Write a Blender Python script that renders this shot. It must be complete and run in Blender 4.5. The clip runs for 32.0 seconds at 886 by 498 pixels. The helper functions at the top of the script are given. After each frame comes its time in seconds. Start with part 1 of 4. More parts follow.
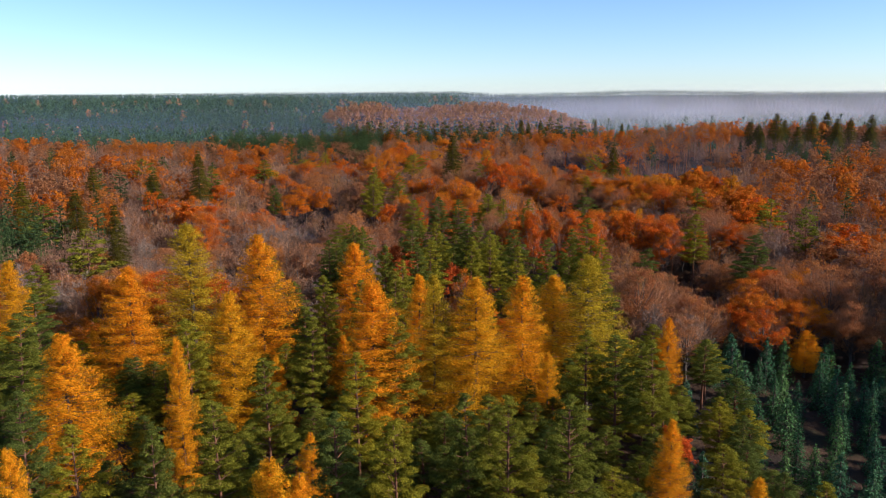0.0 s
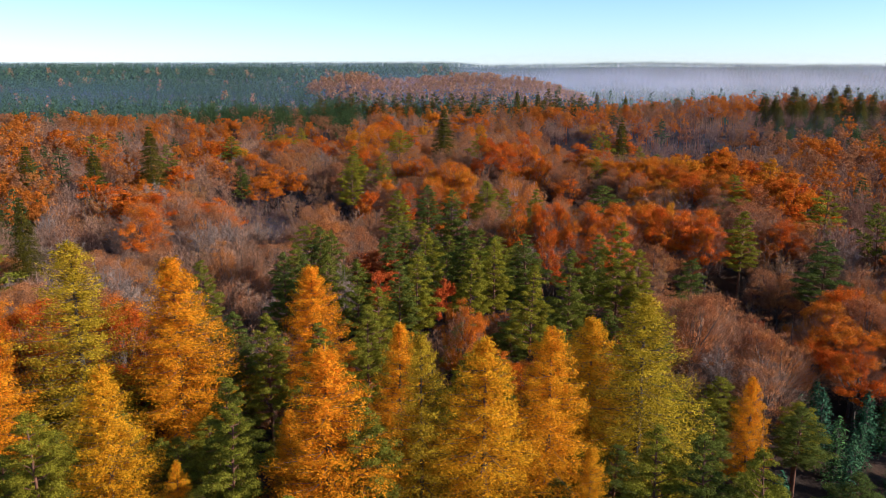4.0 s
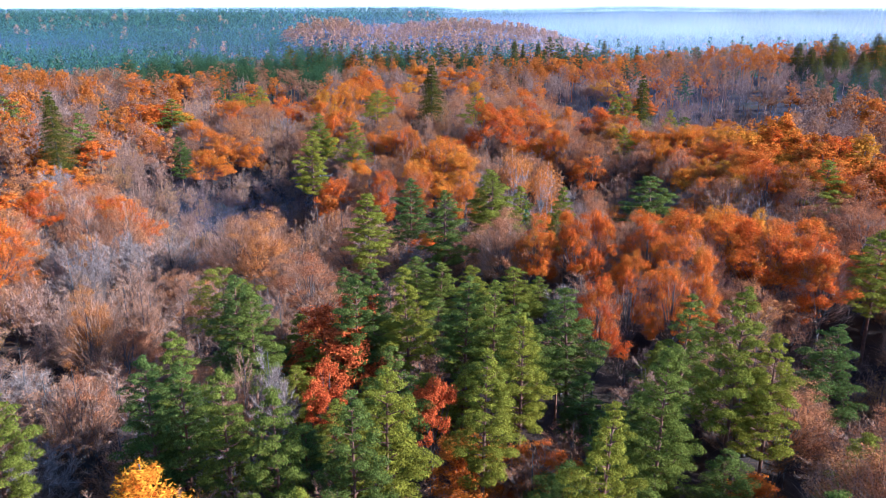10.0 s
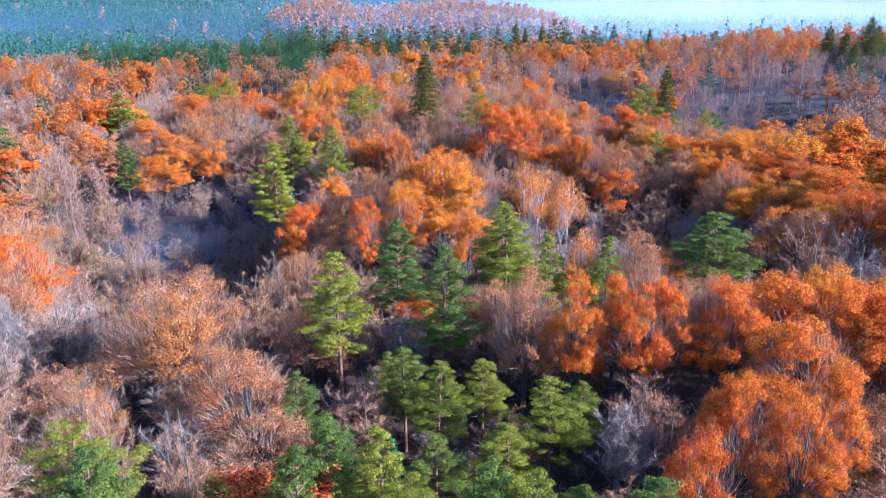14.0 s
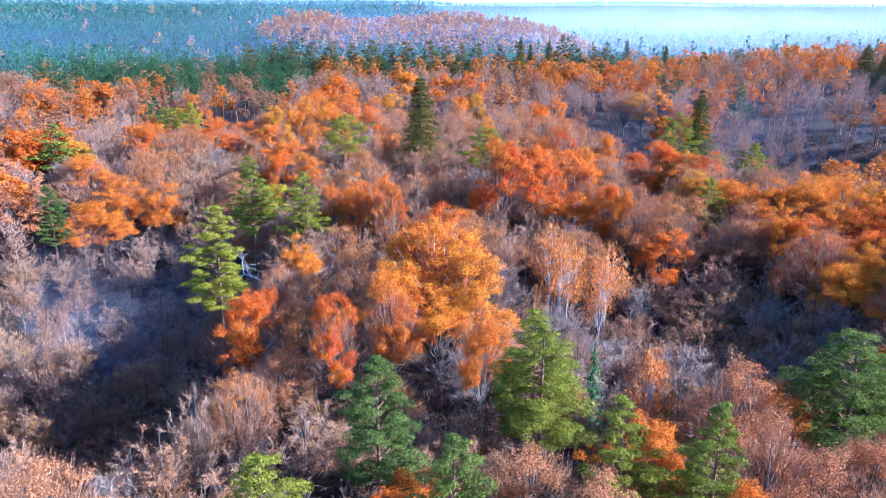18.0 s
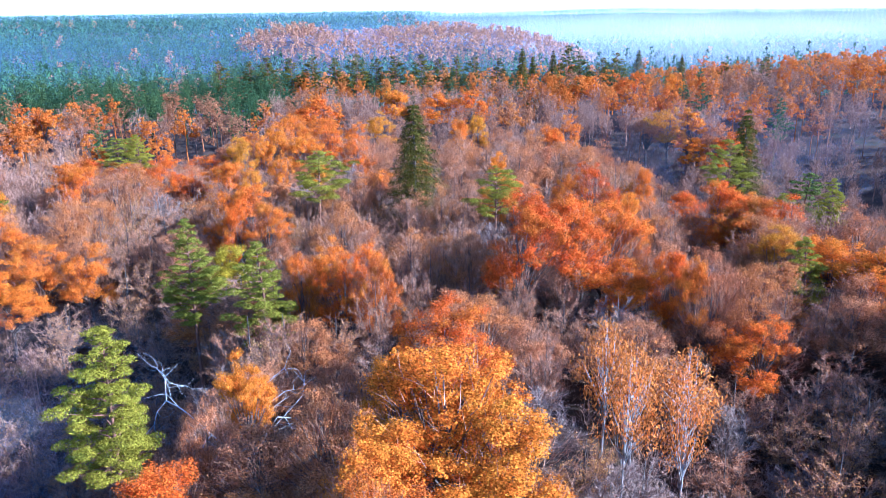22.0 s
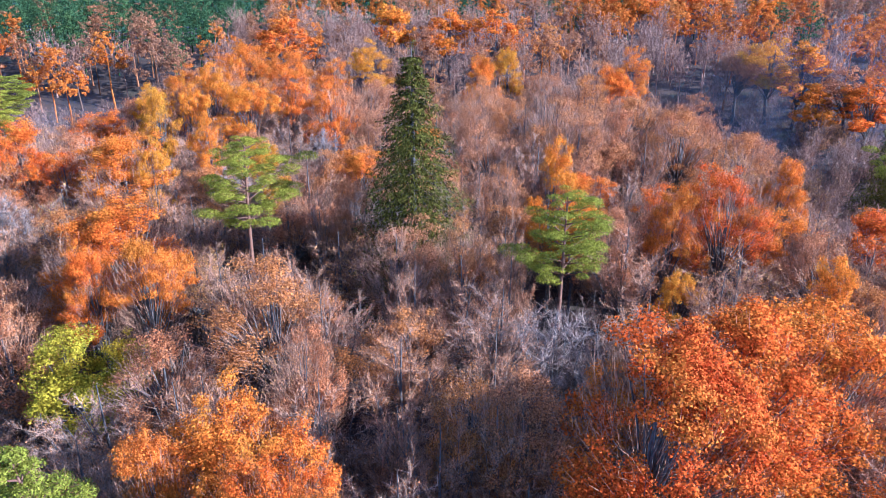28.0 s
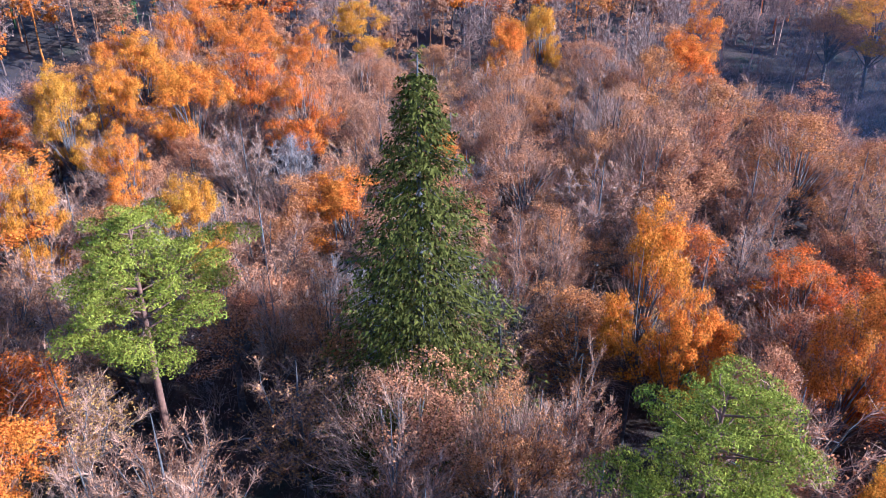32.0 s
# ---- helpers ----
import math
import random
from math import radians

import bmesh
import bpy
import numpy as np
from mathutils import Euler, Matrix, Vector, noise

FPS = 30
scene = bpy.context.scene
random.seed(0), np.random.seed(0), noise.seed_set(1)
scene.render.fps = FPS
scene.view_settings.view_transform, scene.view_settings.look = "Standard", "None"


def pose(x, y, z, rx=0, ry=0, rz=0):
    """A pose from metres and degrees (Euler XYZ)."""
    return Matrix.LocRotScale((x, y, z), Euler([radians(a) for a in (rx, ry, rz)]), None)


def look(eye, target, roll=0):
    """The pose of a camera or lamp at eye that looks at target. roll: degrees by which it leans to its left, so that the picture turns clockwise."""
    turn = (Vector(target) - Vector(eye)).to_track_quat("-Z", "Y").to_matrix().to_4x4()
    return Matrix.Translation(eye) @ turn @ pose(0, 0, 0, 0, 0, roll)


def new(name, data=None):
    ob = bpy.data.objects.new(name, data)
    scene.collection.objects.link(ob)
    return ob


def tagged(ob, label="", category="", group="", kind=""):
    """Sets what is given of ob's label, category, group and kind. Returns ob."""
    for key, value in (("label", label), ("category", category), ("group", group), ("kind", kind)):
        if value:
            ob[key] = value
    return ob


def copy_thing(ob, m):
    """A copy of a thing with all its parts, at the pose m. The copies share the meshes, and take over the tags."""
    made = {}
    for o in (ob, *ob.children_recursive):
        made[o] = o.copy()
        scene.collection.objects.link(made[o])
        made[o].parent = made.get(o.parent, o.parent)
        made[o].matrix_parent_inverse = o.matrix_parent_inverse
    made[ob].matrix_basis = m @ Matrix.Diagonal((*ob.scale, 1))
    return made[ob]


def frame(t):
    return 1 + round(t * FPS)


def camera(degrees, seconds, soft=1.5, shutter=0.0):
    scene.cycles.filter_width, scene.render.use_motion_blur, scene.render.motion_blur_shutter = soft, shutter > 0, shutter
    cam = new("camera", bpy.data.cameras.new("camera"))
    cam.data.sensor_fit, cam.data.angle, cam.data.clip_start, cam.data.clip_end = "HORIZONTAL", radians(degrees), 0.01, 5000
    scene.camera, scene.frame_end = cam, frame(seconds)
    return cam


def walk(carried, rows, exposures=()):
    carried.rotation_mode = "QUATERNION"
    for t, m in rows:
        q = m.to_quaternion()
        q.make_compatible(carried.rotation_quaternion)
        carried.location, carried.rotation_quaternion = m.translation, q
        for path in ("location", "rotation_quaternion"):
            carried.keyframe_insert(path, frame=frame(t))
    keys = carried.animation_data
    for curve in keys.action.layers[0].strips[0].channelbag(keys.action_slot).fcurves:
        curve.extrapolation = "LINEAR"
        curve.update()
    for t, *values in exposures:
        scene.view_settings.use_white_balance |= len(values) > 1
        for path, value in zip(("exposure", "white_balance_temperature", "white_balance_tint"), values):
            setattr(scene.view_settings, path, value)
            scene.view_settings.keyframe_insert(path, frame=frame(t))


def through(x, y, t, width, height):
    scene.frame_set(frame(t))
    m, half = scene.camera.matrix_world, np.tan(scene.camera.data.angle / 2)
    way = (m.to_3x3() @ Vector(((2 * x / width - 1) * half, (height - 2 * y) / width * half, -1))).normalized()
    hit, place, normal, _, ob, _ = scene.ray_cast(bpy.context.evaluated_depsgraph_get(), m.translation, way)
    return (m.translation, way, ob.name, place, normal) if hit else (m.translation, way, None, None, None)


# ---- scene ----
LENS = 60.0
PATH = [
    (0.0, 0.00, 0.00, 45.00, 78.56, -0.42, 0.80),
    (1.0, -0.19, 8.47, 44.78, 78.46, -0.35, 0.62),
    (2.0, -0.37, 16.96, 44.57, 77.78, -0.27, 0.35),
    (3.0, -0.55, 25.43, 44.38, 77.12, -0.17, 0.16),
    (4.0, -0.70, 33.86, 44.24, 76.47, -0.09, -0.04),
    (5.0, -0.82, 42.22, 44.12, 75.79, 0.00, -0.21),
    (6.0, -0.86, 50.50, 44.01, 75.22, 0.19, -0.41),
    (7.0, -0.85, 58.68, 43.93, 74.66, 0.37, -0.55),
    (8.0, -0.88, 66.73, 43.90, 73.94, 0.25, -0.71),
    (9.0, -0.91, 74.89, 43.93, 73.31, -0.01, -0.85),
    (10.0, -0.88, 83.26, 43.96, 72.65, -0.21, -0.98),
    (11.0, -0.82, 91.77, 43.95, 71.99, -0.33, -1.09),
    (12.0, -0.80, 100.33, 43.90, 71.28, -0.35, -1.25),
    (13.0, -0.81, 108.92, 43.82, 71.08, -0.23, -1.35),
    (14.0, -0.80, 117.49, 43.73, 71.28, -0.06, -1.50),
    (15.0, -0.80, 126.03, 43.60, 71.08, 0.05, -1.72),
    (16.0, -0.84, 134.66, 43.49, 71.61, 0.12, -1.81),
    (17.0, -0.82, 143.32, 43.38, 72.01, 0.17, -1.87),
    (18.0, -0.71, 151.96, 43.29, 72.19, 0.16, -1.89),
    (19.0, -0.56, 160.54, 43.24, 72.32, 0.03, -1.97),
    (20.0, -0.47, 169.08, 43.18, 72.51, -0.14, -2.12),
    (21.0, -0.68, 177.53, 43.05, 72.68, -0.47, -2.25),
    (22.0, -0.99, 186.02, 42.84, 72.90, -0.75, -2.46),
    (23.0, -1.06, 194.88, 42.56, 72.58, -0.71, -2.65),
    (24.0, -0.69, 204.38, 42.23, 71.40, -0.51, -2.59),
    (25.0, -0.17, 214.23, 41.88, 69.85, -0.31, -2.38),
    (26.0, 0.17, 224.07, 41.54, 68.48, -0.21, -2.18),
    (27.0, 0.33, 233.73, 41.19, 67.22, -0.18, -2.02),
    (28.0, 0.36, 243.05, 40.86, 65.97, -0.15, -1.93),
    (29.0, 0.34, 251.93, 40.54, 64.67, -0.10, -1.89),
    (30.0, 0.32, 260.34, 40.24, 63.35, -0.07, -1.77),
    (31.0, 0.21, 268.30, 39.98, 62.09, -0.04, -1.76),
    (32.0, 0.01, 275.99, 39.73, 60.72, 0.01, -1.78),
]
cam = camera(LENS, 32.0, soft=0.65)
walk(cam, [(t, pose(x, y, z, rx, 0, rz) @ pose(0, 0, 0, 0, 0, roll)) for t, x, y, z, rx, roll, rz in PATH],
     exposures=[(0.0, 0.4, 5600, 13), (3.0, 0.45, 5500, 13), (6.0, 0.85, 5000, 12), (9.0, 1.3, 4300, 10), (13.0, 1.8, 4000, 9),
                (19.0, 1.95, 3900, 11), (25.0, 1.9, 3950, 13), (28.0, 1.85, 3950, 11), (32.0, 1.75, 3850, 9)])

# world and sun: low autumn sun from the right of the flight
SUN_TO = Vector((0.90, -0.26, 0.47)).normalized()
world = bpy.data.worlds.new("world")
scene.world = world
world.use_nodes = True
wn = world.node_tree
sky = wn.nodes.new("ShaderNodeTexSky")
sky.sky_type = "NISHITA"
sky.sun_disc = False
sky.sun_elevation = math.asin(SUN_TO.z)
sky.sun_rotation = math.atan2(SUN_TO.x, SUN_TO.y)
sky.air_density, sky.dust_density, sky.ozone_density = 0.8, 0.18, 3.0
wn.links.new(sky.outputs[0], wn.nodes["Background"].inputs[0])
wn.nodes["Background"].inputs[1].default_value = 0.12
sun = new("sun", bpy.data.lights.new("sun", "SUN"))
sun.data.energy, sun.data.angle, sun.data.color = 5.0, radians(0.6), (1.0, 0.88, 0.72)
sun.matrix_world = look((0, 0, 300), Vector((0, 0, 300)) - SUN_TO)

rng = np.random.default_rng(7)


# ---- materials ----
def material(name, rough=0.8):
    m = bpy.data.materials.new(name)
    m.use_nodes = True
    nt = m.node_tree
    bsdf = nt.nodes["Principled BSDF"]
    bsdf.inputs["Roughness"].default_value = rough
    bsdf.inputs["Specular IOR Level"].default_value = 0.25
    return m, nt, bsdf


def ramp(nt, fac, stops):
    r = nt.nodes.new("ShaderNodeValToRGB")
    while len(r.color_ramp.elements) < len(stops):
        r.color_ramp.elements.new(0.5)
    for e, (p, c) in zip(r.color_ramp.elements, stops):
        e.position, e.color = p, (*c, 1)
    nt.links.new(fac, r.inputs[0])
    return r.outputs[0]


def blend(nt, kind, fac, a, b):
    n = nt.nodes.new("ShaderNodeMix")
    n.data_type, n.blend_type = "RGBA", kind
    if isinstance(fac, float):
        n.inputs[0].default_value = fac
    else:
        nt.links.new(fac, n.inputs[0])
    for k, v in ((6, a), (7, b)):
        if isinstance(v, tuple):
            n.inputs[k].default_value = (*v, 1)
        else:
            nt.links.new(v, n.inputs[k])
    return n.outputs[2]


def texture(nt, scale, detail=4.0, rough=0.6):
    n = nt.nodes.new("ShaderNodeTexNoise")
    n.inputs["Scale"].default_value, n.inputs["Detail"].default_value, n.inputs["Roughness"].default_value = scale, detail, rough
    g = nt.nodes.new("ShaderNodeNewGeometry")
    nt.links.new(g.outputs["Position"], n.inputs["Vector"])
    return n.outputs["Fac"]


def foliage(name, tree_stops, leaf_lo=0.3, leaf_hi=1.75, through=0.33, patch=0.0, patch_colour=(0.1, 0.1, 0.02)):
    """Leaves or needles: each tree has its tone, each leaf its shade, some light passes through."""
    m, nt, bsdf = material(name, 0.75)
    bsdf.inputs["Specular IOR Level"].default_value = 0.05
    info, geo = nt.nodes.new("ShaderNodeObjectInfo"), nt.nodes.new("ShaderNodeNewGeometry")
    base = ramp(nt, info.outputs["Random"], tree_stops)
    if patch:
        big = ramp(nt, texture(nt, 0.35, 3.0), [(0.5, (0, 0, 0)), (0.62, (patch,) * 3)])
        base = blend(nt, "MIX", big, base, patch_colour)
    shade = ramp(nt, geo.outputs["Random Per Island"], [(0.0, (leaf_lo,) * 3), (1.0, (leaf_hi,) * 3)])
    colour = blend(nt, "MULTIPLY", 1.0, base, shade)
    nt.links.new(colour, bsdf.inputs["Base Color"])
    tr = nt.nodes.new("ShaderNodeBsdfTranslucent")
    nt.links.new(colour, tr.inputs[0])
    mix = nt.nodes.new("ShaderNodeMixShader")
    mix.inputs[0].default_value = through
    nt.links.new(bsdf.outputs[0], mix.inputs[1])
    nt.links.new(tr.outputs[0], mix.inputs[2])
    nt.links.new(mix.outputs[0], nt.nodes["Material Output"].inputs[0])
    return m


def bark(name, dark, light, scale=3.0):
    m, nt, bsdf = material(name, 0.9)
    f = texture(nt, scale, 6.0, 0.7)
    nt.links.new(ramp(nt, f, [(0.3, dark), (0.7, light)]), bsdf.inputs["Base Color"])
    b = nt.nodes.new("ShaderNodeBump")
    b.inputs["Strength"].default_value, b.inputs["Distance"].default_value = 0.6, 0.05
    nt.links.new(f, b.inputs["Height"])
    nt.links.new(b.outputs[0], bsdf.inputs["Normal"])
    return m


def ground_material():
    m, nt, bsdf = material("leaf_litter", 0.95)
    a = ramp(nt, texture(nt, 0.12, 5.0), [(0.35, (0.035, 0.025, 0.018)), (0.55, (0.075, 0.042, 0.022)), (0.7, (0.04, 0.042, 0.018))])
    b = ramp(nt, texture(nt, 4.0, 6.0, 0.75), [(0.3, (0.45, 0.4, 0.4)), (0.7, (1.4, 1.3, 1.2))])
    nt.links.new(blend(nt, "MULTIPLY", 1.0, a, b), bsdf.inputs["Base Color"])
    bump = nt.nodes.new("ShaderNodeBump")
    bump.inputs["Strength"].default_value, bump.inputs["Distance"].default_value = 0.8, 0.3
    nt.links.new(texture(nt, 1.5, 6.0, 0.8), bump.inputs["Height"])
    nt.links.new(bump.outputs[0], bsdf.inputs["Normal"])
    return m


RUST = foliage("rust_leaves", [(0.0, (0.5, 0.085, 0.006)), (0.35, (0.62, 0.135, 0.006)), (0.7, (0.6, 0.165, 0.008)), (1.0, (0.46, 0.115, 0.012))], patch=0.5, patch_colour=(0.46, 0.19, 0.012))
GOLD = foliage("golden_leaves", [(0.0, (0.62, 0.17, 0.006)), (0.6, (0.62, 0.2, 0.007)), (1.0, (0.55, 0.22, 0.008))], patch=0.3, patch_colour=(0.46, 0.25, 0.01))
RED = foliage("red_leaves", [(0.0, (0.6, 0.1, 0.014)), (1.0, (0.56, 0.12, 0.02))])
FADED = foliage("faded_leaves", [(0.0, (0.4, 0.135, 0.04)), (0.5, (0.42, 0.17, 0.06)), (1.0, (0.44, 0.155, 0.03))])
LARCH = foliage("larch_needles", [(0.0, (0.82, 0.31, 0.004)), (0.5, (0.8, 0.345, 0.004)), (1.0, (0.74, 0.365, 0.005))], 0.45, 1.45, through=0.42)
LARCH_GREEN = foliage("greenish_larch_needles", [(0.0, (0.56, 0.31, 0.01)), (1.0, (0.44, 0.3, 0.012))], through=0.4)
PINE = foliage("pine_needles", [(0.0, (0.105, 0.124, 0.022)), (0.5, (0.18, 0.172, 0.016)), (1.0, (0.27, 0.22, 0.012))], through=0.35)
# lighter, yellower copy of PINE: sunlight painted into the needle colour
SUNLIT_TINT_PINE = foliage("sunlit_tint_pine_needles", [(0.0, (0.2, 0.178, 0.014)), (1.0, (0.3, 0.24, 0.013))], through=0.35)
SPRUCE = foliage("spruce_needles", [(0.0, (0.07, 0.055, 0.006)), (1.0, (0.1, 0.078, 0.006))], 0.25, 2.0, through=0.2)
YOUNG = foliage("young_conifer_needles", [(0.0, (0.05, 0.11, 0.04)), (0.5, (0.06, 0.13, 0.06)), (1.0, (0.09, 0.16, 0.04))], through=0.2)
TWIG = foliage("bare_twigs", [(0.0, (0.31, 0.145, 0.07)), (0.5, (0.4, 0.2, 0.1)), (1.0, (0.36, 0.21, 0.125))], 0.3, 1.7, 0.0)
TAN = foliage("tan_leaves", [(0.0, (0.5, 0.2, 0.05)), (0.6, (0.52, 0.25, 0.07)), (1.0, (0.5, 0.24, 0.03))])
YELLOW = foliage("yellow_leaves", [(0.0, (0.5, 0.3, 0.006)), (1.0, (0.42, 0.3, 0.008))], patch=0.5, patch_colour=(0.2, 0.17, 0.01))
GREY_TWIG = foliage("grey_twigs", [(0.0, (0.26, 0.165, 0.115)), (1.0, (0.32, 0.22, 0.155))], 0.3, 1.7, 0.0)
BIRCH_TWIG = foliage("birch_leaves", [(0.0, (0.55, 0.17, 0.025)), (1.0, (0.58, 0.21, 0.03))])
BARK = bark("brown_bark", (0.05, 0.04, 0.035), (0.16, 0.12, 0.09))
PINE_BARK = bark("pine_bark", (0.1, 0.045, 0.025), (0.25, 0.11, 0.055))
PALE_BARK = bark("pale_bark", (0.3, 0.26, 0.22), (0.5, 0.45, 0.4))
BIRCH_BARK = bark("birch_bark", (0.18, 0.15, 0.13), (0.46, 0.42, 0.37), 2.0)
GREY_BARK = bark("grey_bark", (0.1, 0.08, 0.065), (0.25, 0.2, 0.165))
FAR_PINE = foliage("far_pine_needles", [(0.0, (0.06, 0.1, 0.04)), (1.0, (0.06, 0.1, 0.04))], 0.35, 1.8, 0.3)
FAR_RUST = foliage("far_autumn_leaves", [(0.0, (0.42, 0.19, 0.07)), (1.0, (0.42, 0.19, 0.07))], 0.6, 1.4, 0.35)
GROUND = ground_material()


# ---- mesh tools ----
def mesh_of(name, verts, faces, mat):
    me = bpy.data.meshes.new(name)
    verts, faces = np.asarray(verts, np.float32), np.asarray(faces, np.int32)
    n, k = faces.shape
    me.vertices.add(len(verts))
    me.vertices.foreach_set("co", verts.ravel())
    me.loops.add(n * k)
    me.loops.foreach_set("vertex_index", faces.ravel())
    me.polygons.add(n)
    me.polygons.foreach_set("loop_start", np.arange(0, n * k, k, dtype=np.int32))
    me.materials.append(mat)
    me.update(calc_edges=True)
    return me


def unit(v):
    return v / (np.linalg.norm(v, axis=-1, keepdims=True) + 1e-9)


def flakes(r, centres, size, out=None, face=None, droop=0.0, slim=1.0, stray=0.55):
    """One small three-cornered leaf clump at each centre: it points along out and its flat side looks towards face, each roughly."""
    n = len(centres)
    a = unit(r.normal(size=(n, 3))) if out is None else unit(out + 0.45 * r.normal(size=(n, 3)))
    a[:, 2] -= droop
    if face is None:
        b = unit(np.cross(a, unit(r.normal(size=(n, 3)))))
    else:
        flat = unit(unit(face) + stray * r.normal(size=(n, 3)))
        a = a - flat * (a * flat).sum(1, keepdims=True)
        b = np.cross(flat, unit(a))
    a = unit(a)
    s = (size * r.uniform(0.6, 1.4, n))[:, None]
    v = np.stack([centres - 0.45 * a * s + 0.5 * b * s * slim, centres - 0.45 * a * s - 0.5 * b * s * slim, centres + 0.75 * a * s], 1).reshape(-1, 3)
    return v, np.arange(3 * n).reshape(-1, 3)


def sticks(paths, sides=5):
    """Tapered round limbs along lists of (point, radius)."""
    vs, fs, n0 = [], [], 0
    ang = np.arange(sides) * 2 * math.pi / sides
    for pts in paths:
        p, rad = np.array([q[0] for q in pts], float), np.array([q[1] for q in pts], float)
        d = unit(np.gradient(p, axis=0))
        side = unit(np.cross(d, np.array([0.31, 0.95, 0.11])))
        up = np.cross(d, side)
        ring = p[:, None] + rad[:, None, None] * (np.cos(ang)[None, :, None] * side[:, None] + np.sin(ang)[None, :, None] * up[:, None])
        m = len(p)
        vs.append(ring.reshape(-1, 3))
        i = np.arange(m - 1)[:, None] * sides + np.arange(sides)[None]
        j = np.arange(m - 1)[:, None] * sides + (np.arange(sides)[None] + 1) % sides
        fs.append(np.stack([i, j, j + sides, i + sides], -1).reshape(-1, 4) + n0)
        n0 += m * sides
    return np.concatenate(vs), np.concatenate(fs)


def joined(parts):
    vs, fs, n = [], [], 0
    for v, f in parts:
        vs.append(v)
        fs.append(f + n)
        n += len(v)
    return np.concatenate(vs), np.concatenate(fs)


# ---- trees: each kind gives (stem verts, faces) and (crown verts, faces), metres ----
def puffs(r, count, h, base, rx, top_bias=0.5):
    """Centres of the leaf masses of a round crown."""
    d = unit(r.normal(size=(count * 3, 3)))
    d = d[d[:, 2] > -0.55][:count]
    rad = r.uniform(0.55, 0.92, len(d))[:, None]
    mid = base + (h - base) * 0.45
    half = np.where(d[:, 2:3] > 0, h - mid, mid - base)
    wide = rx * r.uniform(0.8, 1.15, (len(d), 1))
    return np.concatenate([d[:, :2] * rad * wide, mid + d[:, 2:3] * rad * half], 1)


def limbs_to(r, centres, h, base, thick, sides=3):
    trunk = [((0, 0, -1.0), thick * 1.25), ((0, 0, 1.5), thick), ((0.15, 0.1, base), thick * 0.8), ((0.1, -0.1, base + (h - base) * 0.45), thick * 0.45), ((0, 0, base + (h - base) * 0.8), thick * 0.12)]
    paths = [trunk]
    for c in centres:
        z0 = base * 0.75 + (c[2] - base * 0.75) * r.uniform(0.15, 0.45)
        a = np.array([0.1, 0, z0])
        m = a + (c - a) * 0.5 + np.array([0, 0, 0.35 * np.linalg.norm(c[:2])]) * r.uniform(0.0, 0.5) + r.normal(size=3) * 0.25
        paths.append([(a, thick * 0.42), (m, thick * 0.24), (c, thick * 0.06)])
    return joined([sticks(paths[:1], 7), sticks(paths[1:], sides)]), sticks(paths[:1], 4)


def leafy(seed, h=18.0, rx=4.8, leaves=3200, size=0.42, clumps=90, base=4.5, bulge=1.0, lobes=13, dome=0.9):
    """A leafy crown: a few uneven lobes, each of many small leaf masses with gaps, in which the boughs show."""
    r = np.random.default_rng(seed)
    lobe = puffs(r, lobes, h - 1.4, base + 0.6, rx * 0.82)
    lobe[0] = (r.normal() * 0.5, r.normal() * 0.5, h - 2.0)
    wide = rx * r.uniform(0.26, 0.48, len(lobe))
    pick = r.choice(len(lobe), clumps, p=wide ** 2 / (wide ** 2).sum())
    d = unit(r.normal(size=(clumps, 3)))
    d[:, 2] = d[:, 2] * 0.75 + 0.15
    c = lobe[pick] + d * (wide[pick] * r.uniform(0.45, 1.1, clumps))[:, None]
    c[:, 2] = np.clip(c[:, 2], base * 0.7, h - 0.3)
    stem = limbs_to(r, np.concatenate([lobe, c[: min(26, clumps)]]), h, base, 0.24)
    grow = r.uniform(0.32, 0.82, len(c)) * bulge
    pick = r.choice(len(c), leaves, p=grow ** 2 / (grow ** 2).sum())
    d = unit(r.normal(size=(leaves, 3)))
    d[:, 2] = d[:, 2] * 0.8 + 0.15
    pos = c[pick] + d * (grow[pick] * r.uniform(0.15, 1.2, leaves) ** 0.7)[:, None]
    crown = flakes(r, pos, size, face=d + dome * unit(pos - np.array([0, 0, base + (h - base) * 0.3])), stray=0.55 if dome < 1 else 0.4)
    return stem, crown


def twig_ends(seed, h, rx, base, count, thin=0.014):
    """Bare twigs that stand out of a leafy crown."""
    r = np.random.default_rng(seed)
    p = puffs(r, count, h - 0.9, base, rx * 0.95)
    n = len(p)
    out = unit(unit(p - np.array([0, 0, base + (h - base) * 0.25])) + np.array([0, 0, 0.45]) + 0.35 * r.normal(size=(n, 3)))
    side = unit(np.cross(out, r.normal(size=(n, 3)))) * thin
    v = np.stack([p - out * 0.4 - side, p - out * 0.4 + side, p + out * r.uniform(0.7, 1.7, (n, 1))], 1).reshape(-1, 3)
    return v, np.arange(3 * n).reshape(-1, 3)


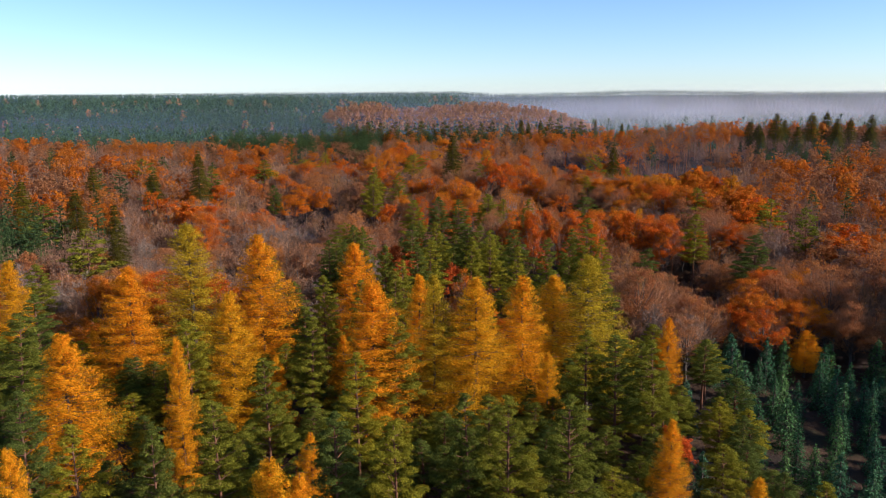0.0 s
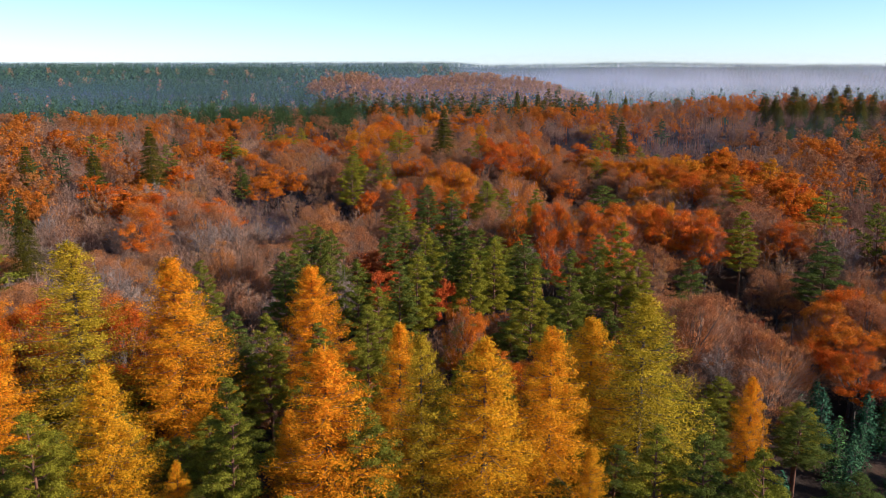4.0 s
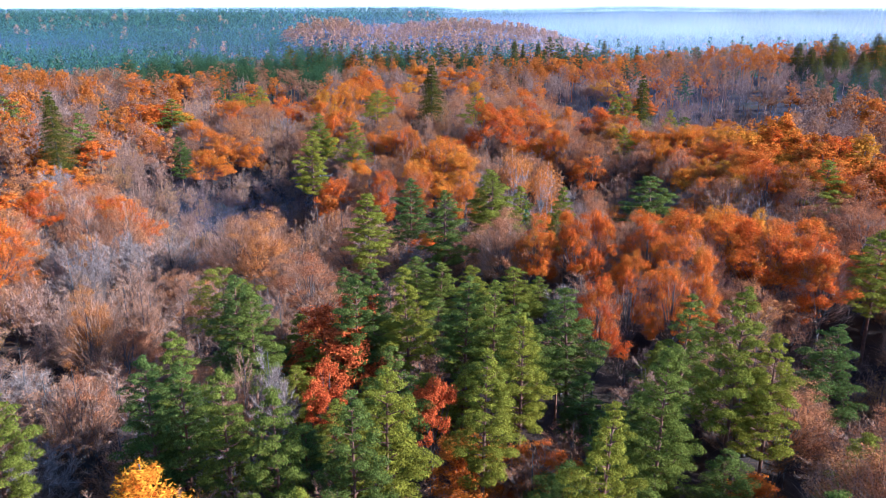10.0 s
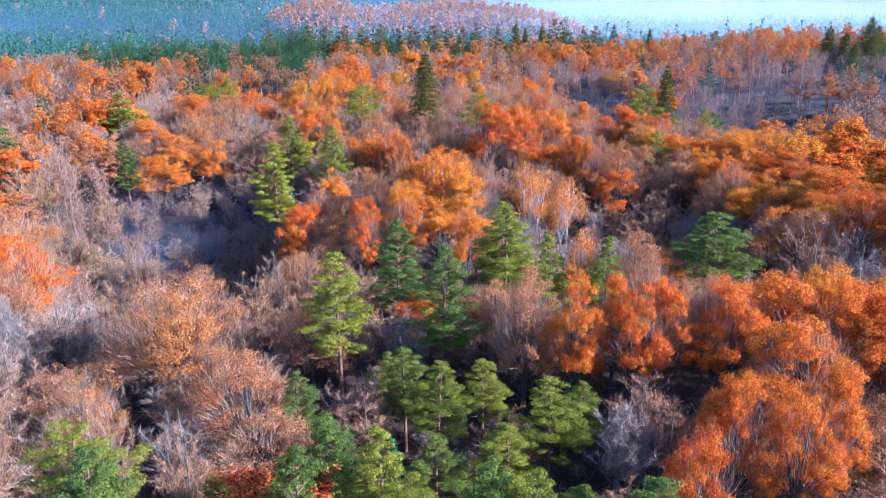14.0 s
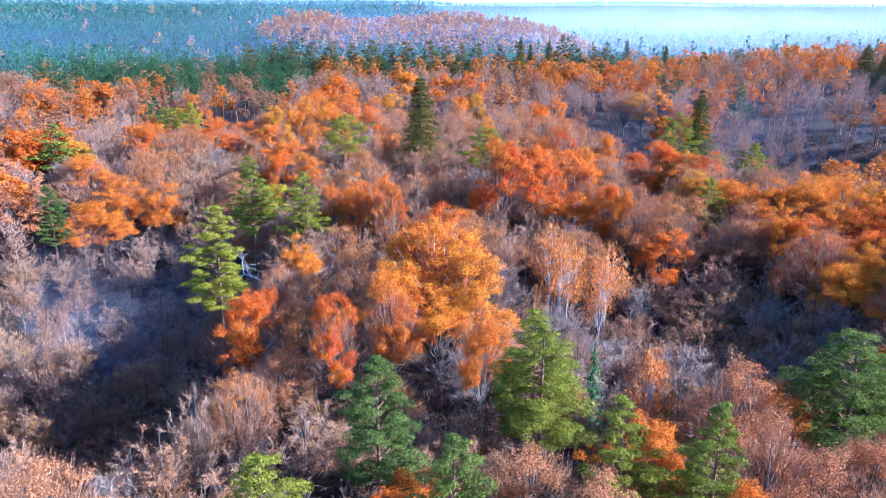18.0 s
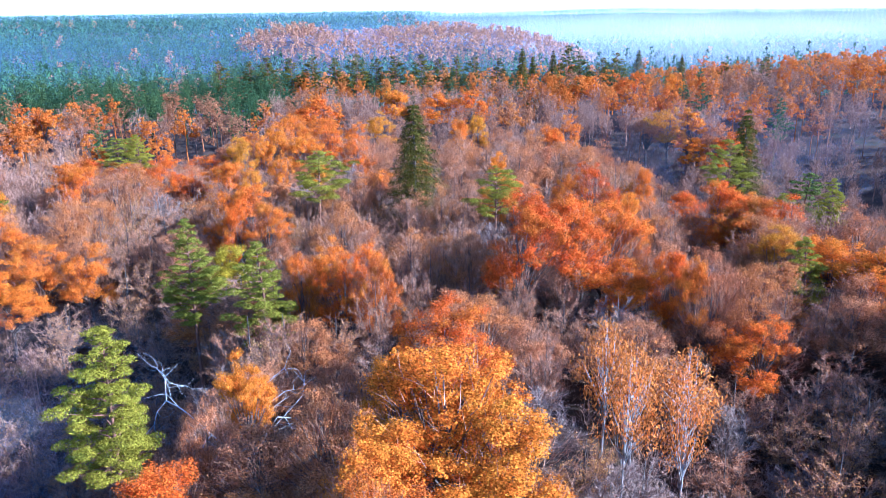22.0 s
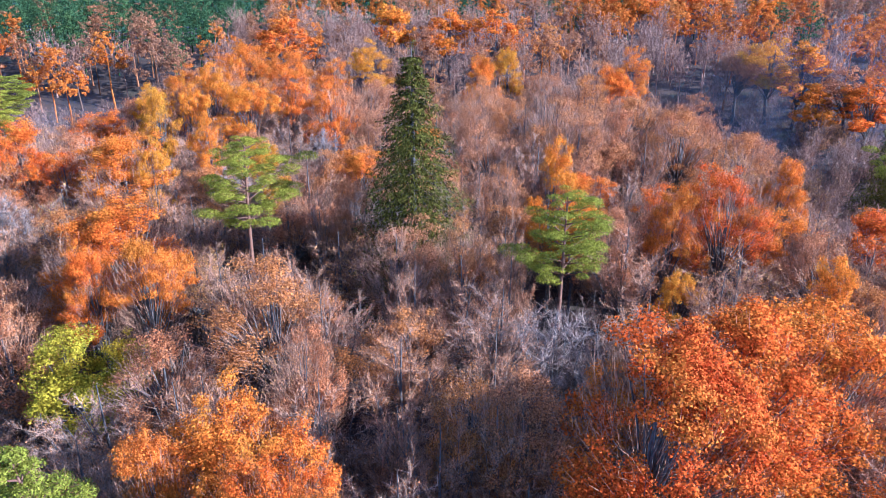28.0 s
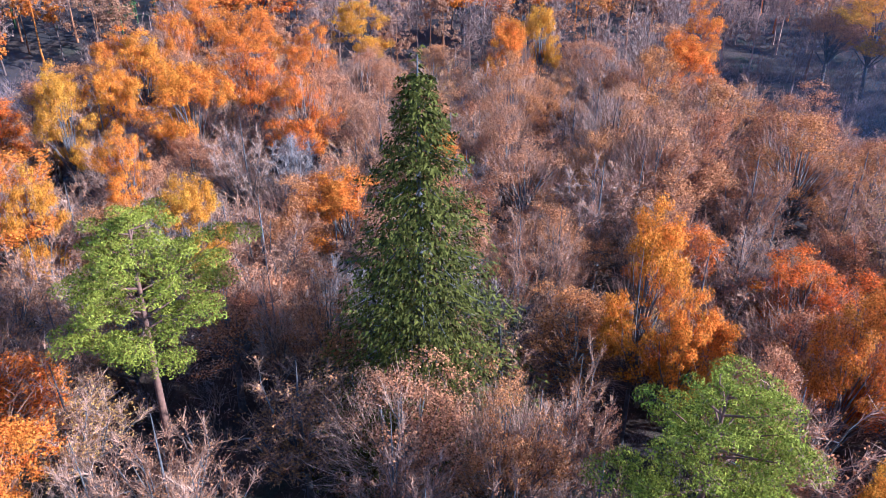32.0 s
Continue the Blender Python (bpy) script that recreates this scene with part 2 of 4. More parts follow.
def bare(seed, h=17.0, rx=4.4, twigs=1700, leaves=350, size=0.3, clumps=26, base=4.5, thick=0.2, thin=0.03, reach=1.0):
    """A leafless crown: boughs that fork from the trunk, branches along them, fine twigs and a few last leaves along those."""
    r = np.random.default_rng(seed)
    tips = puffs(r, clumps, h - 1.6, base, rx * 0.86)
    trunk = [((0, 0, -1.0), thick * 1.25), ((0, 0, 1.5), thick), ((0.15, 0.1, base), thick * 0.8), ((0.1, -0.1, base + (h - base) * 0.45), thick * 0.45), ((0, 0, h * 0.93), thick * 0.1)]
    boughs, starts, heads = [], [], []
    for c in tips:
        p0 = np.array([0.1, 0, base * 0.7 + (c[2] - base * 0.7) * r.uniform(0.1, 0.4)])
        mid = p0 + (c - p0) * 0.5 + np.array([c[0] * 0.14, c[1] * 0.14, -0.06 * h * r.uniform(0.0, 0.6)]) + r.normal(size=3) * 0.2
        boughs.append([(p0, thick * 0.4), (mid, thick * 0.26), (c, thick * 0.07)])
        for s in np.linspace(0.3, 1.0, 7):
            q = (1 - s) ** 2 * p0 + 2 * s * (1 - s) * mid + s * s * c
            starts.append(q)
            heads.append(unit(unit(c - mid) * 0.7 + 0.8 * r.normal(size=3) + np.array([0, 0, 0.55])))
    starts, heads = np.array(starts), np.array(heads)
    long = rx * r.uniform(0.22, 0.5, len(starts))
    kinks = starts + heads * long[:, None] * 0.5 + r.normal(size=(len(starts), 3)) * 0.12
    ends = kinks + unit(heads + np.array([0, 0, 0.4]) + 0.25 * r.normal(size=(len(starts), 3))) * long[:, None] * 0.6
    branches = [[(a, thick * 0.14), (b, thick * 0.09), (c, thick * 0.03)] for a, b, c in zip(starts, kinks, ends)]
    stem = joined([sticks(paths, k) for paths, k in (([trunk], 7), (boughs, 4), (branches, 3))]), sticks([trunk], 4)
    pick = r.integers(0, len(starts), twigs)
    s = r.uniform(0.15, 1.0, (twigs, 1)) ** 0.7
    p0 = (1 - s) ** 2 * starts[pick] + 2 * s * (1 - s) * kinks[pick] + s * s * ends[pick]
    out = unit(unit(ends - starts)[pick] * 0.8 + np.array([0, 0, 0.3]) + 0.5 * r.normal(size=(twigs, 3)))
    ln = (reach * r.uniform(0.5, 1.6, twigs))[:, None]
    side = unit(np.cross(out, r.normal(size=(twigs, 3)))) * (thin * r.uniform(0.7, 1.4, twigs))[:, None]
    v = np.stack([p0 - side, p0 + side, p0 + out * ln], 1).reshape(-1, 3)
    tw = (v, np.arange(3 * twigs).reshape(-1, 3))
    few = r.integers(0, twigs, leaves)
    lv = flakes(r, p0[few] + out[few] * ln[few] * r.uniform(0.5, 1.1, (leaves, 1)), size) if leaves else None
    return stem, tw, lv


def pine(seed, h=21.0, spread=3.6, tufts=34, per=75, size=0.42, bottom=0.45, taper=1.85):
    """A Scots pine: bare reddish trunk, crooked boughs, and flat pads of needles with gaps between them."""
    r = np.random.default_rng(seed)
    lean = r.normal(size=2) * 0.45
    axis = lambda z: np.array([lean[0] * (z / h) ** 2, lean[1] * (z / h) ** 2, z])
    paths = [[(axis(z), 0.26 * (1 - z / h) ** 0.8 + 0.02) for z in np.linspace(-1, h - 0.6, 8)]]
    cs, rads = [], []
    lop = r.uniform(0, 6.28)
    for i in range(tufts):
        f = (i + r.uniform(0, 1)) / tufts
        z = h * (bottom + (0.98 - bottom) * f)
        a = i * 2.4 + r.normal() * 0.35
        reach = spread * (1.02 - f ** taper) * r.uniform(0.5, 1.12) * (1 + 0.18 * math.cos(a - lop)) * (0.7 + 0.3 * min(1, f / 0.2)) + 0.2
        d = np.array([math.cos(a), math.sin(a), 0])
        side = np.array([-d[1], d[0], 0])
        p0 = axis(z - 0.25 * reach)
        tip = axis(z) + d * reach + np.array([0, 0, 0.12 * reach + 0.25 * f * reach])
        mid = p0 + (tip - p0) * 0.55 + side * r.normal() * 0.2 - np.array([0, 0, 0.12])
        paths.append([(p0, 0.075), (mid, 0.045), (tip, 0.012)])
        pads = [(1.0, 0.0, 0.8), (0.72, 0.5, 0.62), (0.72, -0.5, 0.62), (0.45, 0.0, 0.5)] if reach > 1.8 else [(1.0, 0.0, 0.7), (0.6, 0.0, 0.6)]
        for along, off, big in pads:
            cs.append(p0 + (tip - p0) * along + side * off * reach * 0.45 + r.normal(size=3) * 0.15)
            rads.append(big * (0.62 + 0.14 * reach) * r.uniform(0.8, 1.2))
    cs, rads = np.array(cs), np.array(rads)
    n = per * tufts
    pick = r.choice(len(cs), n, p=rads ** 2 / (rads ** 2).sum())
    d = unit(r.normal(size=(n, 3)))
    d[:, 2] = np.abs(d[:, 2]) * 0.8 - 0.15
    pos = cs[pick] + d * np.array([1.1, 1.1, 0.6]) * (rads[pick] * r.uniform(0.3, 1, n) ** 0.5)[:, None]
    crown = flakes(r, pos, size, out=d + np.array([0, 0, 0.5]), face=d + np.array([0, 0, 0.35]), slim=0.5)
    return (joined([sticks(paths[:1], 7), sticks(paths[1:], 3)]), sticks(paths[:1], 4)), crown


def spruce(seed, h=26.0, spread=3.7, rows=34, per=90, size=0.5, bottom=0.06, droop=0.55):
    r = np.random.default_rng(seed)
    paths = [[((0, 0, z), 0.3 * (1 - (z + 1) / (h + 1.2)) + 0.015) for z in np.linspace(-1, h - 0.3, 6)]]
    pos, outs = [], []
    for i in range(rows):
        f = (i + r.uniform(-0.3, 0.3)) / rows
        z = h * (bottom + (0.985 - bottom) * f)
        reach0 = spread * (1 - f) ** 0.66 * (0.92 + 0.12 * math.sin(i * 2.7)) + 0.1
        arms = 7 if f < 0.7 else 5
        for k in range(arms):
            a = i * 1.1 + k * 2 * math.pi / arms + r.normal() * 0.2
            reach = reach0 * r.uniform(0.72, 1.12)
            d = np.array([math.cos(a), math.sin(a), 0])
            side = np.array([-d[1], d[0], 0])
            tip = np.array([0, 0, z]) + d * reach - np.array([0, 0, 0.26 * reach])
            if k % 2 == 0 and f < 0.9:
                paths.append([((0, 0, z), 0.035), (tip * 0.6 + np.array([0, 0, z]) * 0.4 - np.array([0, 0, 0.1]), 0.022), (tip, 0.008)])
            m = max(4, int(per / arms * (0.1 + 1.1 * reach / spread)))
            s = r.uniform(0.15, 1.05, m) ** 0.8
            p = np.array([0, 0, z]) + d * (reach * s)[:, None]
            p[:, 2] -= 0.26 * reach * s ** 1.5 + r.uniform(0, 0.8, m) ** 1.5 * (0.3 + 0.7 * s) * min(1.0, reach)
            p += side * (r.normal(size=m) * 0.28 * reach * (0.25 + s * 0.5))[:, None]
            pos.append(p)
            outs.append(np.tile(d, (m, 1)))
    pos, outs = np.concatenate(pos), np.concatenate(outs)
    tip = np.stack([r.normal(size=40) * 0.12, r.normal(size=40) * 0.12, h - r.uniform(0, 1.6, 40)], 1)
    pos, outs = np.concatenate([pos, tip]), np.concatenate([outs, unit(tip * np.array([1, 1, 0])) + np.array([0, 0, 1.6])])
    crown = flakes(r, pos, size, out=outs, face=unit(outs) + np.array([0, 0, 0.5]), droop=droop, slim=0.5)
    return (joined([sticks(paths[:1], 7), sticks(paths[1:], 3)]), sticks(paths[:1], 4)), crown


def larch(seed, h=21.0, spread=3.3, rows=40, per=85, size=0.34, bottom=0.2):
    """A larch: a straight stem, many thin rising boughs set all round it, and soft short needles along them."""
    r = np.random.default_rng(seed)
    paths = [[((0, 0, z), 0.22 * (1 - (z + 1) / (h + 1.2)) + 0.015) for z in np.linspace(-1, h - 0.3, 6)]]
    pos, outs = [], []
    lop, arms = r.uniform(0, 6.28), 5
    for i in range(rows * arms):
        f = (i + r.uniform(-1.5, 1.5)) / (rows * arms)
        f = min(max(f, 0), 1)
        z = h * (bottom + (0.985 - bottom) * f)
        a = i * 2.4 + r.normal() * 0.3
        reach = (spread * (1 - f) ** 0.68 * (0.7 + 0.3 * min(1, f / 0.2)) * (1 + 0.15 * math.cos(a - lop)) + 0.15) * r.uniform(0.55, 1.15)
        d = np.array([math.cos(a), math.sin(a), 0])
        side = np.array([-d[1], d[0], 0])
        rise = 0.1 + 0.35 * f
        tip = np.array([0, 0, z]) + d * reach + np.array([0, 0, rise * reach])
        if f < 0.85:
            paths.append([((0, 0, z), 0.03), ((np.array([0, 0, z]) + tip) / 2 - np.array([0, 0, 0.12]), 0.02), (tip, 0.006)])
        m = max(6, int(per / arms * (0.25 + reach / spread)))
        s = r.uniform(0.08, 1.08, m) ** 0.7
        p = np.array([0, 0, z]) + d * (reach * s)[:, None]
        p[:, 2] += rise * reach * s ** 1.6 - 0.05 - np.abs(r.normal(size=m)) * 0.3
        p += side * (r.normal(size=m) * 0.2 * reach * (0.3 + 0.5 * s))[:, None] + r.normal(size=(m, 3)) * 0.07
        pos.append(p)
        outs.append(np.tile(d * 0.35 + np.array([0, 0, 0.6]), (m, 1)))
    pos, outs = np.concatenate(pos), np.concatenate(outs)
    return (joined([sticks(paths[:1], 7), sticks(paths[1:], 3)]), sticks(paths[:1], 4)), flakes(r, pos, size, out=outs, face=unit(pos * np.array([1, 1, 0])) + np.array([0, 0, 0.4]), slim=0.4, stray=0.8)


def birch(seed, h=18.0, rx=2.6, leaves=2200):
    r = np.random.default_rng(seed)
    c = puffs(r, 26, h - 0.8, 6.0, rx)
    stem = limbs_to(r, c, h, 6.0, 0.16)
    pick = r.integers(0, len(c), leaves)
    drop = r.uniform(0, 1.6, leaves)
    pos = c[pick] + r.normal(size=(leaves, 3)) * 0.5 - np.array([0, 0, 1.0]) * drop[:, None]
    return stem, flakes(r, pos, 0.27, out=np.tile([0.0, 0.0, -0.8], (leaves, 1)), slim=0.4)


def snag(seed, h=11.0):
    """A dead tree: forked, crooked pale limbs."""
    r = np.random.default_rng(seed)
    paths = []

    def grow(p, d, ln, rad, depth):
        pts = [(p, rad)]
        for s in range(4):
            d = unit(d + 0.33 * r.normal(size=3) + np.array([0, 0, 0.06]))
            p = p + d * ln / 4
            pts.append((p, rad * (1 - 0.17 * (s + 1))))
            if depth < 3 and (s > 0 or depth > 0):
                grow(p, unit(d + 0.85 * r.normal(size=3) * np.array([1, 1, 0.7])), ln * r.uniform(0.42, 0.66), rad * 0.55, depth + 1)
        paths.append(pts)

    grow(np.array([0, 0, -0.5]), np.array([0.05, 0.0, 1.0]), h * 0.68, 0.14, 0)
    return [sticks([p], 5) for p in reversed(paths)]


# ---- ground ----
def smooth(v):
    v = np.clip(v, 0, 1)
    return v * v * (3 - 2 * v)


def bowl(x, y, cx, cy, rx, ry):
    return np.exp(-(((x - cx) / rx) ** 2 + ((y - cy) / ry) ** 2))


def hollow(x, y):
    """How deep in one of the shaded ravines a place lies, 0 to 1."""
    return bowl(x, y, -50, 266, 24, 34) + bowl(x, y, -38, 228, 16, 21) + bowl(x, y, -63, 380, 20, 24) + bowl(x, y, 54, 380, 15, 18) + bowl(x, y, 35, 238, 17, 20) + bowl(x, y, 78, 340, 27, 30) + bowl(x, y, 48, 153, 12, 18) + bowl(x, y, 112, 368, 20, 28)


def spur_end(x):
    """Where the spur breaks off into the valley."""
    return 498 - 62.0 * smooth((-50 - x) / 110)


def ground_z(x, y):
    """Height of the forest floor: a gentle spur with ravines beside it, a misty valley behind it, then hills."""
    x, y = np.asarray(x, float), np.asarray(y, float)
    z = 0.8 * np.sin(x * 0.05 + 1.0) * np.cos(y * 0.043) + 0.5 * np.sin(y * 0.11 + x * 0.03)
    z = z + 6.0 * smooth((y - 310) / 170)
    z = z - 7.0 * bowl(x, y, 68, 70, 34, 55) - 19.0 * bowl(x, y, -50, 266, 24, 34) - 13.0 * bowl(x, y, -38, 228, 16, 21) - 13.0 * bowl(x, y, -63, 380, 20, 24) - 9.0 * bowl(x, y, 54, 380, 15, 18) - 9.0 * bowl(x, y, 35, 238, 17, 20) - 13.0 * bowl(x, y, 78, 340, 27, 30) - 7.0 * bowl(x, y, 48, 153, 12, 18) - 9.0 * bowl(x, y, 112, 368, 20, 28)
    z = z + 7.0 * bowl(x, y, 190, 440, 70, 60) + 3.0 * bowl(x, y, -88, 262, 18, 20)
    z = z - 24.0 * smooth((y - spur_end(x)) / 110)
    left = smooth((-10 + 0.3 * np.clip(y - 850, 0, 500) - x) / 150)
    z = z + 5.0 * np.sin(y * 0.024 + x * 0.009) * smooth((y - 560) / 120) * left * (1 - smooth((y - 1350) / 200))
    z = z + 37.0 * smooth((y - 560) / 800) * left
    z = z + 36.0 * bowl(x, y, 24, 950, 100, 100) + 16.0 * bowl(x, y, -104, 905, 40, 55) + 14.0 * bowl(x, y, 118, 915, 48, 55)
    z = z + (44.0 - 30.0 * left) * smooth((y - 1500) / 700) + 7.0 * bowl(x, y, 560, 2250, 240, 400)
    return z


def build_ground():
    xs = np.concatenate([np.linspace(-4200, -520, 24), np.linspace(-500, 500, 126), np.linspace(520, 4200, 24)])
    ys = np.concatenate([np.linspace(-1500, -60, 10), np.linspace(-40, 620, 110), np.linspace(640, 2400, 60), np.linspace(2480, 4600, 12)])
    gx, gy = np.meshgrid(xs, ys)
    v = np.stack([gx, gy, ground_z(gx, gy)], -1).reshape(-1, 3)
    i = (np.arange(len(ys) - 1)[:, None] * len(xs) + np.arange(len(xs) - 1)[None]).ravel()
    f = np.stack([i, i + 1, i + 1 + len(xs), i + len(xs)], -1)
    me = mesh_of("ground", v, f, GROUND)
    me.polygons.foreach_set("use_smooth", np.ones(len(f), bool))
    tagged(new("ground", me), "forest floor of brown leaf litter over gentle hills", "ground", kind="structure")


build_ground()


# ---- the library of trees ----
def thing_of(name, label, category, group, stem, stem_mat, crowns):
    """A tree as an Empty at its foot with its trunk and the parts of its crown."""
    root = tagged(new(name), label, category, group)
    for part_name, (v, f), mat in [("trunk", stem[0], stem_mat)] + crowns:
        ob = new(part_name, mesh_of(part_name, v, f, mat))
        ob.parent = root
    return root


LIBRARY = {}


def keep(key, count, build):
    LIBRARY[key] = [build(s) for s in range(count)]


def leafy_kind(name, label, mat, size, leaves, seed0, twigs=0, **kw):
    def build(s):
        stem, crown = leafy(seed0 + s, leaves=leaves, size=size, **kw)
        parts = [("crown", crown, mat)]
        if twigs:
            parts.append(("spray", twig_ends(seed0 + s, kw.get("h", 18.0), kw.get("rx", 4.8), kw.get("base", 4.5), twigs), TWIG))
        return thing_of(name, label, "tree", "autumn trees", stem, BARK, parts)
    return build


def bare_kind(name, label, mat, leaf_mat, twigs, leaves, seed0, stem_mat=None, **kw):
    def build(s):
        stem, tw, lv = bare(seed0 + s, twigs=twigs, leaves=leaves, **kw)
        parts = [("crown", tw, mat)]
        if lv:
            parts.append(("last_leaves", lv, leaf_mat))
        return thing_of(name, label, "tree", "bare trees", stem, stem_mat or BARK, parts)
    return build


def needle_kind(name, label, fn, mat, stem_mat, group, seed0, **kw):
    def build(s):
        stem, crown = fn(seed0 + s, **kw)
        return thing_of(name, label, "tree", group, stem, stem_mat, [("crown", crown, mat)])
    return build


keep("rust", 6, leafy_kind("oak_tree", "oak with dense rust-orange autumn leaves on the forest floor", RUST, 0.1, 36000, 100, twigs=1700, clumps=190))
keep("gold", 4, leafy_kind("maple_tree", "broad tree with golden-orange autumn leaves in the forest", GOLD, 0.1, 36000, 120, twigs=500, clumps=190))
keep("red", 2, leafy_kind("red_oak_tree", "small oak with red-orange leaves among the pines", RED, 0.13, 20000, 130, clumps=150, rx=3.8, h=14.0, base=3.0))
keep("yellow", 1, leafy_kind("yellow_tree", "low tree with yellow-olive leaves at the edge of the ravine", YELLOW, 0.11, 22000, 135, h=14.0, rx=4.2, base=2.0, clumps=160))
keep("faded", 5, leafy_kind("beech_tree", "beech with faded pinkish-brown leaves half fallen", FADED, 0.1, 17000, 140, twigs=2200, clumps=190))
keep("bare", 5, bare_kind("bare_tree", "bare brown tree with fine twigs and few leaves", TWIG, FADED, 8000, 3000, 160, size=0.095, thin=0.015, reach=0.75))
keep("sparse", 3, bare_kind("half_bare_tree", "nearly bare tree sprinkled with tan and golden leaves", TWIG, TAN, 6500, 4200, 360, size=0.1, thin=0.015, reach=0.7, rx=4.0))
keep("grey", 3, bare_kind("grey_bare_tree", "leafless grey tree with pale upright twigs", GREY_TWIG, FADED, 8000, 0, 180, stem_mat=GREY_BARK, rx=4.0, thin=0.017, reach=0.85))
keep("pine", 5, needle_kind("pine_tree", "Scots pine with green tufted crown and reddish trunk", pine, PINE, PINE_BARK, "pines", 200, per=680, size=0.145, tufts=54, bottom=0.4))
# the next two pine kinds wear the needles with painted-in sunlight
keep("upine", 3, needle_kind("umbrella_pine_tree", "old Scots pine with broad flat-topped crown on a bare reddish trunk", pine, SUNLIT_TINT_PINE, PINE_BARK, "pines", 320, per=1000, size=0.12, tufts=36, bottom=0.6, spread=4.7, h=20.0, taper=2.6))
keep("tall_pine", 2, needle_kind("tall_pine_tree", "tall Scots pine over the ravine, dense yellow-green crown with sunlight painted into its needles", pine, SUNLIT_TINT_PINE, PINE_BARK, "pines", 380, per=760, size=0.14, tufts=58, bottom=0.52, spread=3.6, h=27.0, taper=1.9))
keep("spruce", 2, needle_kind("spruce_tree", "tall dark spruce with drooping branches above the bare trees", spruce, SPRUCE, BARK, "spruces", 220, per=2000, size=0.17, spread=4.7, droop=1.1))
keep("larch", 4, needle_kind("larch_tree", "slender larch with golden-yellow autumn needles", larch, LARCH, BARK, "larches", 240, per=1500, size=0.125))
keep("glarch", 2, needle_kind("greenish_larch_tree", "larch turning from green to dull yellow", larch, LARCH_GREEN, BARK, "larches", 260, spread=3.5, per=1300, size=0.125))
keep("dark_pine", 2, needle_kind("dark_pine_tree", "dark green pine at the edge of the spur", pine, SPRUCE, PINE_BARK, "pines", 340, per=90, size=0.4, tufts=36))
keep("young", 3, needle_kind("young_conifer", "young green conifer in the shaded clearing", spruce, YOUNG, BARK, "young conifers", 280, h=9.0, spread=2.0, rows=20, per=110, size=0.28, droop=0.0))
keep("birch", 2, needle_kind("birch_tree", "slender birch with white trunk and thin golden leaves", birch, BIRCH_TWIG, BIRCH_BARK, "birches", 300))
# lighter builds for the trees that the flight passes at a distance
keep("rust_far", 3, leafy_kind("oak_tree", "oak with dense rust-orange autumn leaves on the forest floor", RUST, 0.22, 9000, 100, clumps=150))
keep("gold_far", 2, leafy_kind("maple_tree", "broad tree with golden-orange autumn leaves in the forest", GOLD, 0.22, 9000, 120, clumps=150))
keep("faded_far", 3, leafy_kind("beech_tree", "beech with faded pinkish-brown leaves half fallen", FADED, 0.18, 7000, 140, clumps=150))
keep("bare_far", 3, bare_kind("bare_tree", "bare brown tree with fine twigs and few leaves", TWIG, FADED, 3200, 1000, 160, size=0.17, thin=0.026))
keep("pine_far", 3, needle_kind("pine_tree", "Scots pine with green tufted crown and reddish trunk", pine, PINE, PINE_BARK, "pines", 200, per=80, size=0.42))
HEIGHT = {"rust": 18, "gold": 18, "red": 14, "yellow": 14, "faded": 18, "bare": 17, "sparse": 17, "grey": 17, "pine": 21, "dark_pine": 21, "upine": 20, "tall_pine": 27, "spruce": 26, "larch": 21, "glarch": 21, "young": 9, "birch": 18}
USED = {}
TAKEN, GOLDEN = [], []


def plant(kind, x, y, top=None, height=None, wide=1.0, lean=0.0):
    """Sets a tree of a kind at (x, y), so tall that it reaches the height top (or is height metres tall)."""
    z = float(ground_z(x, y))
    h = height or (top - z)
    k = h / HEIGHT[kind]
    if (abs(x) > 72 or y > 400) and kind + "_far" in LIBRARY:
        kind = kind + "_far"
    n = USED[kind] = USED.get(kind, -1) + 1
    src = LIBRARY[kind][n % len(LIBRARY[kind])]
    turn = (n * 2.399) % (2 * math.pi)
    w = wide * (0.35 + 0.65 * k)
    m = Matrix.LocRotScale((x, y, z), Euler((lean, 0, turn)), (w, w, k))
    TAKEN.append((x, y))
    if "larch" in kind:
        GOLDEN.append((x, y))
    if n < len(LIBRARY[kind]):
        src.matrix_basis = m
        return src
    return copy_thing(src, m @ Matrix.Diagonal((1 / src.scale.x, 1 / src.scale.y, 1 / src.scale.z, 1)))


# ---- trees that stand out, grove by grove: x, y, top, width ----
for x, y, tall, wide in (
        (1.9, 120.9, 16.9, 0.70), (17.0, 159.8, 16.9, 0.70), (27.0, 165.3, 17.0, 0.73), (22.3, 166.6, 16.9, 0.70),
        (30.9, 169.8, 16.9, 0.76), (49.0, 174.1, 16.9, 1.01), (33.2, 177.9, 17.0, 1.19), (44.5, 180.2, 17.0, 1.38),
        (49.9, 181.2, 17.0, 1.48), (42.0, 184.8, 17.0, 1.27), (-61.7, 185.2, 17.0, 1.32), (51.4, 185.5, 17.0, 1.30),
        (20.0, 185.8, 17.0, 0.74), (29.8, 186.4, 17.0, 0.91), (13.8, 186.5, 17.0, 0.80), (22.5, 186.7, 17.0, 0.70),
        (36.8, 188.8, 17.0, 1.45), (18.9, 189.7, 17.0, 0.70), (5.3, 222.0, 17.0, 0.70), (-9.6, 224.9, 17.0, 0.73),
        (-3.7, 227.3, 17.0, 0.82), (63.3, 229.8, 17.0, 1.55), (-20.5, 236.4, 17.0, 1.15), (64.5, 238.7, 17.0, 1.52),
):
    plant("rust", x, y, height=tall, wide=wide)
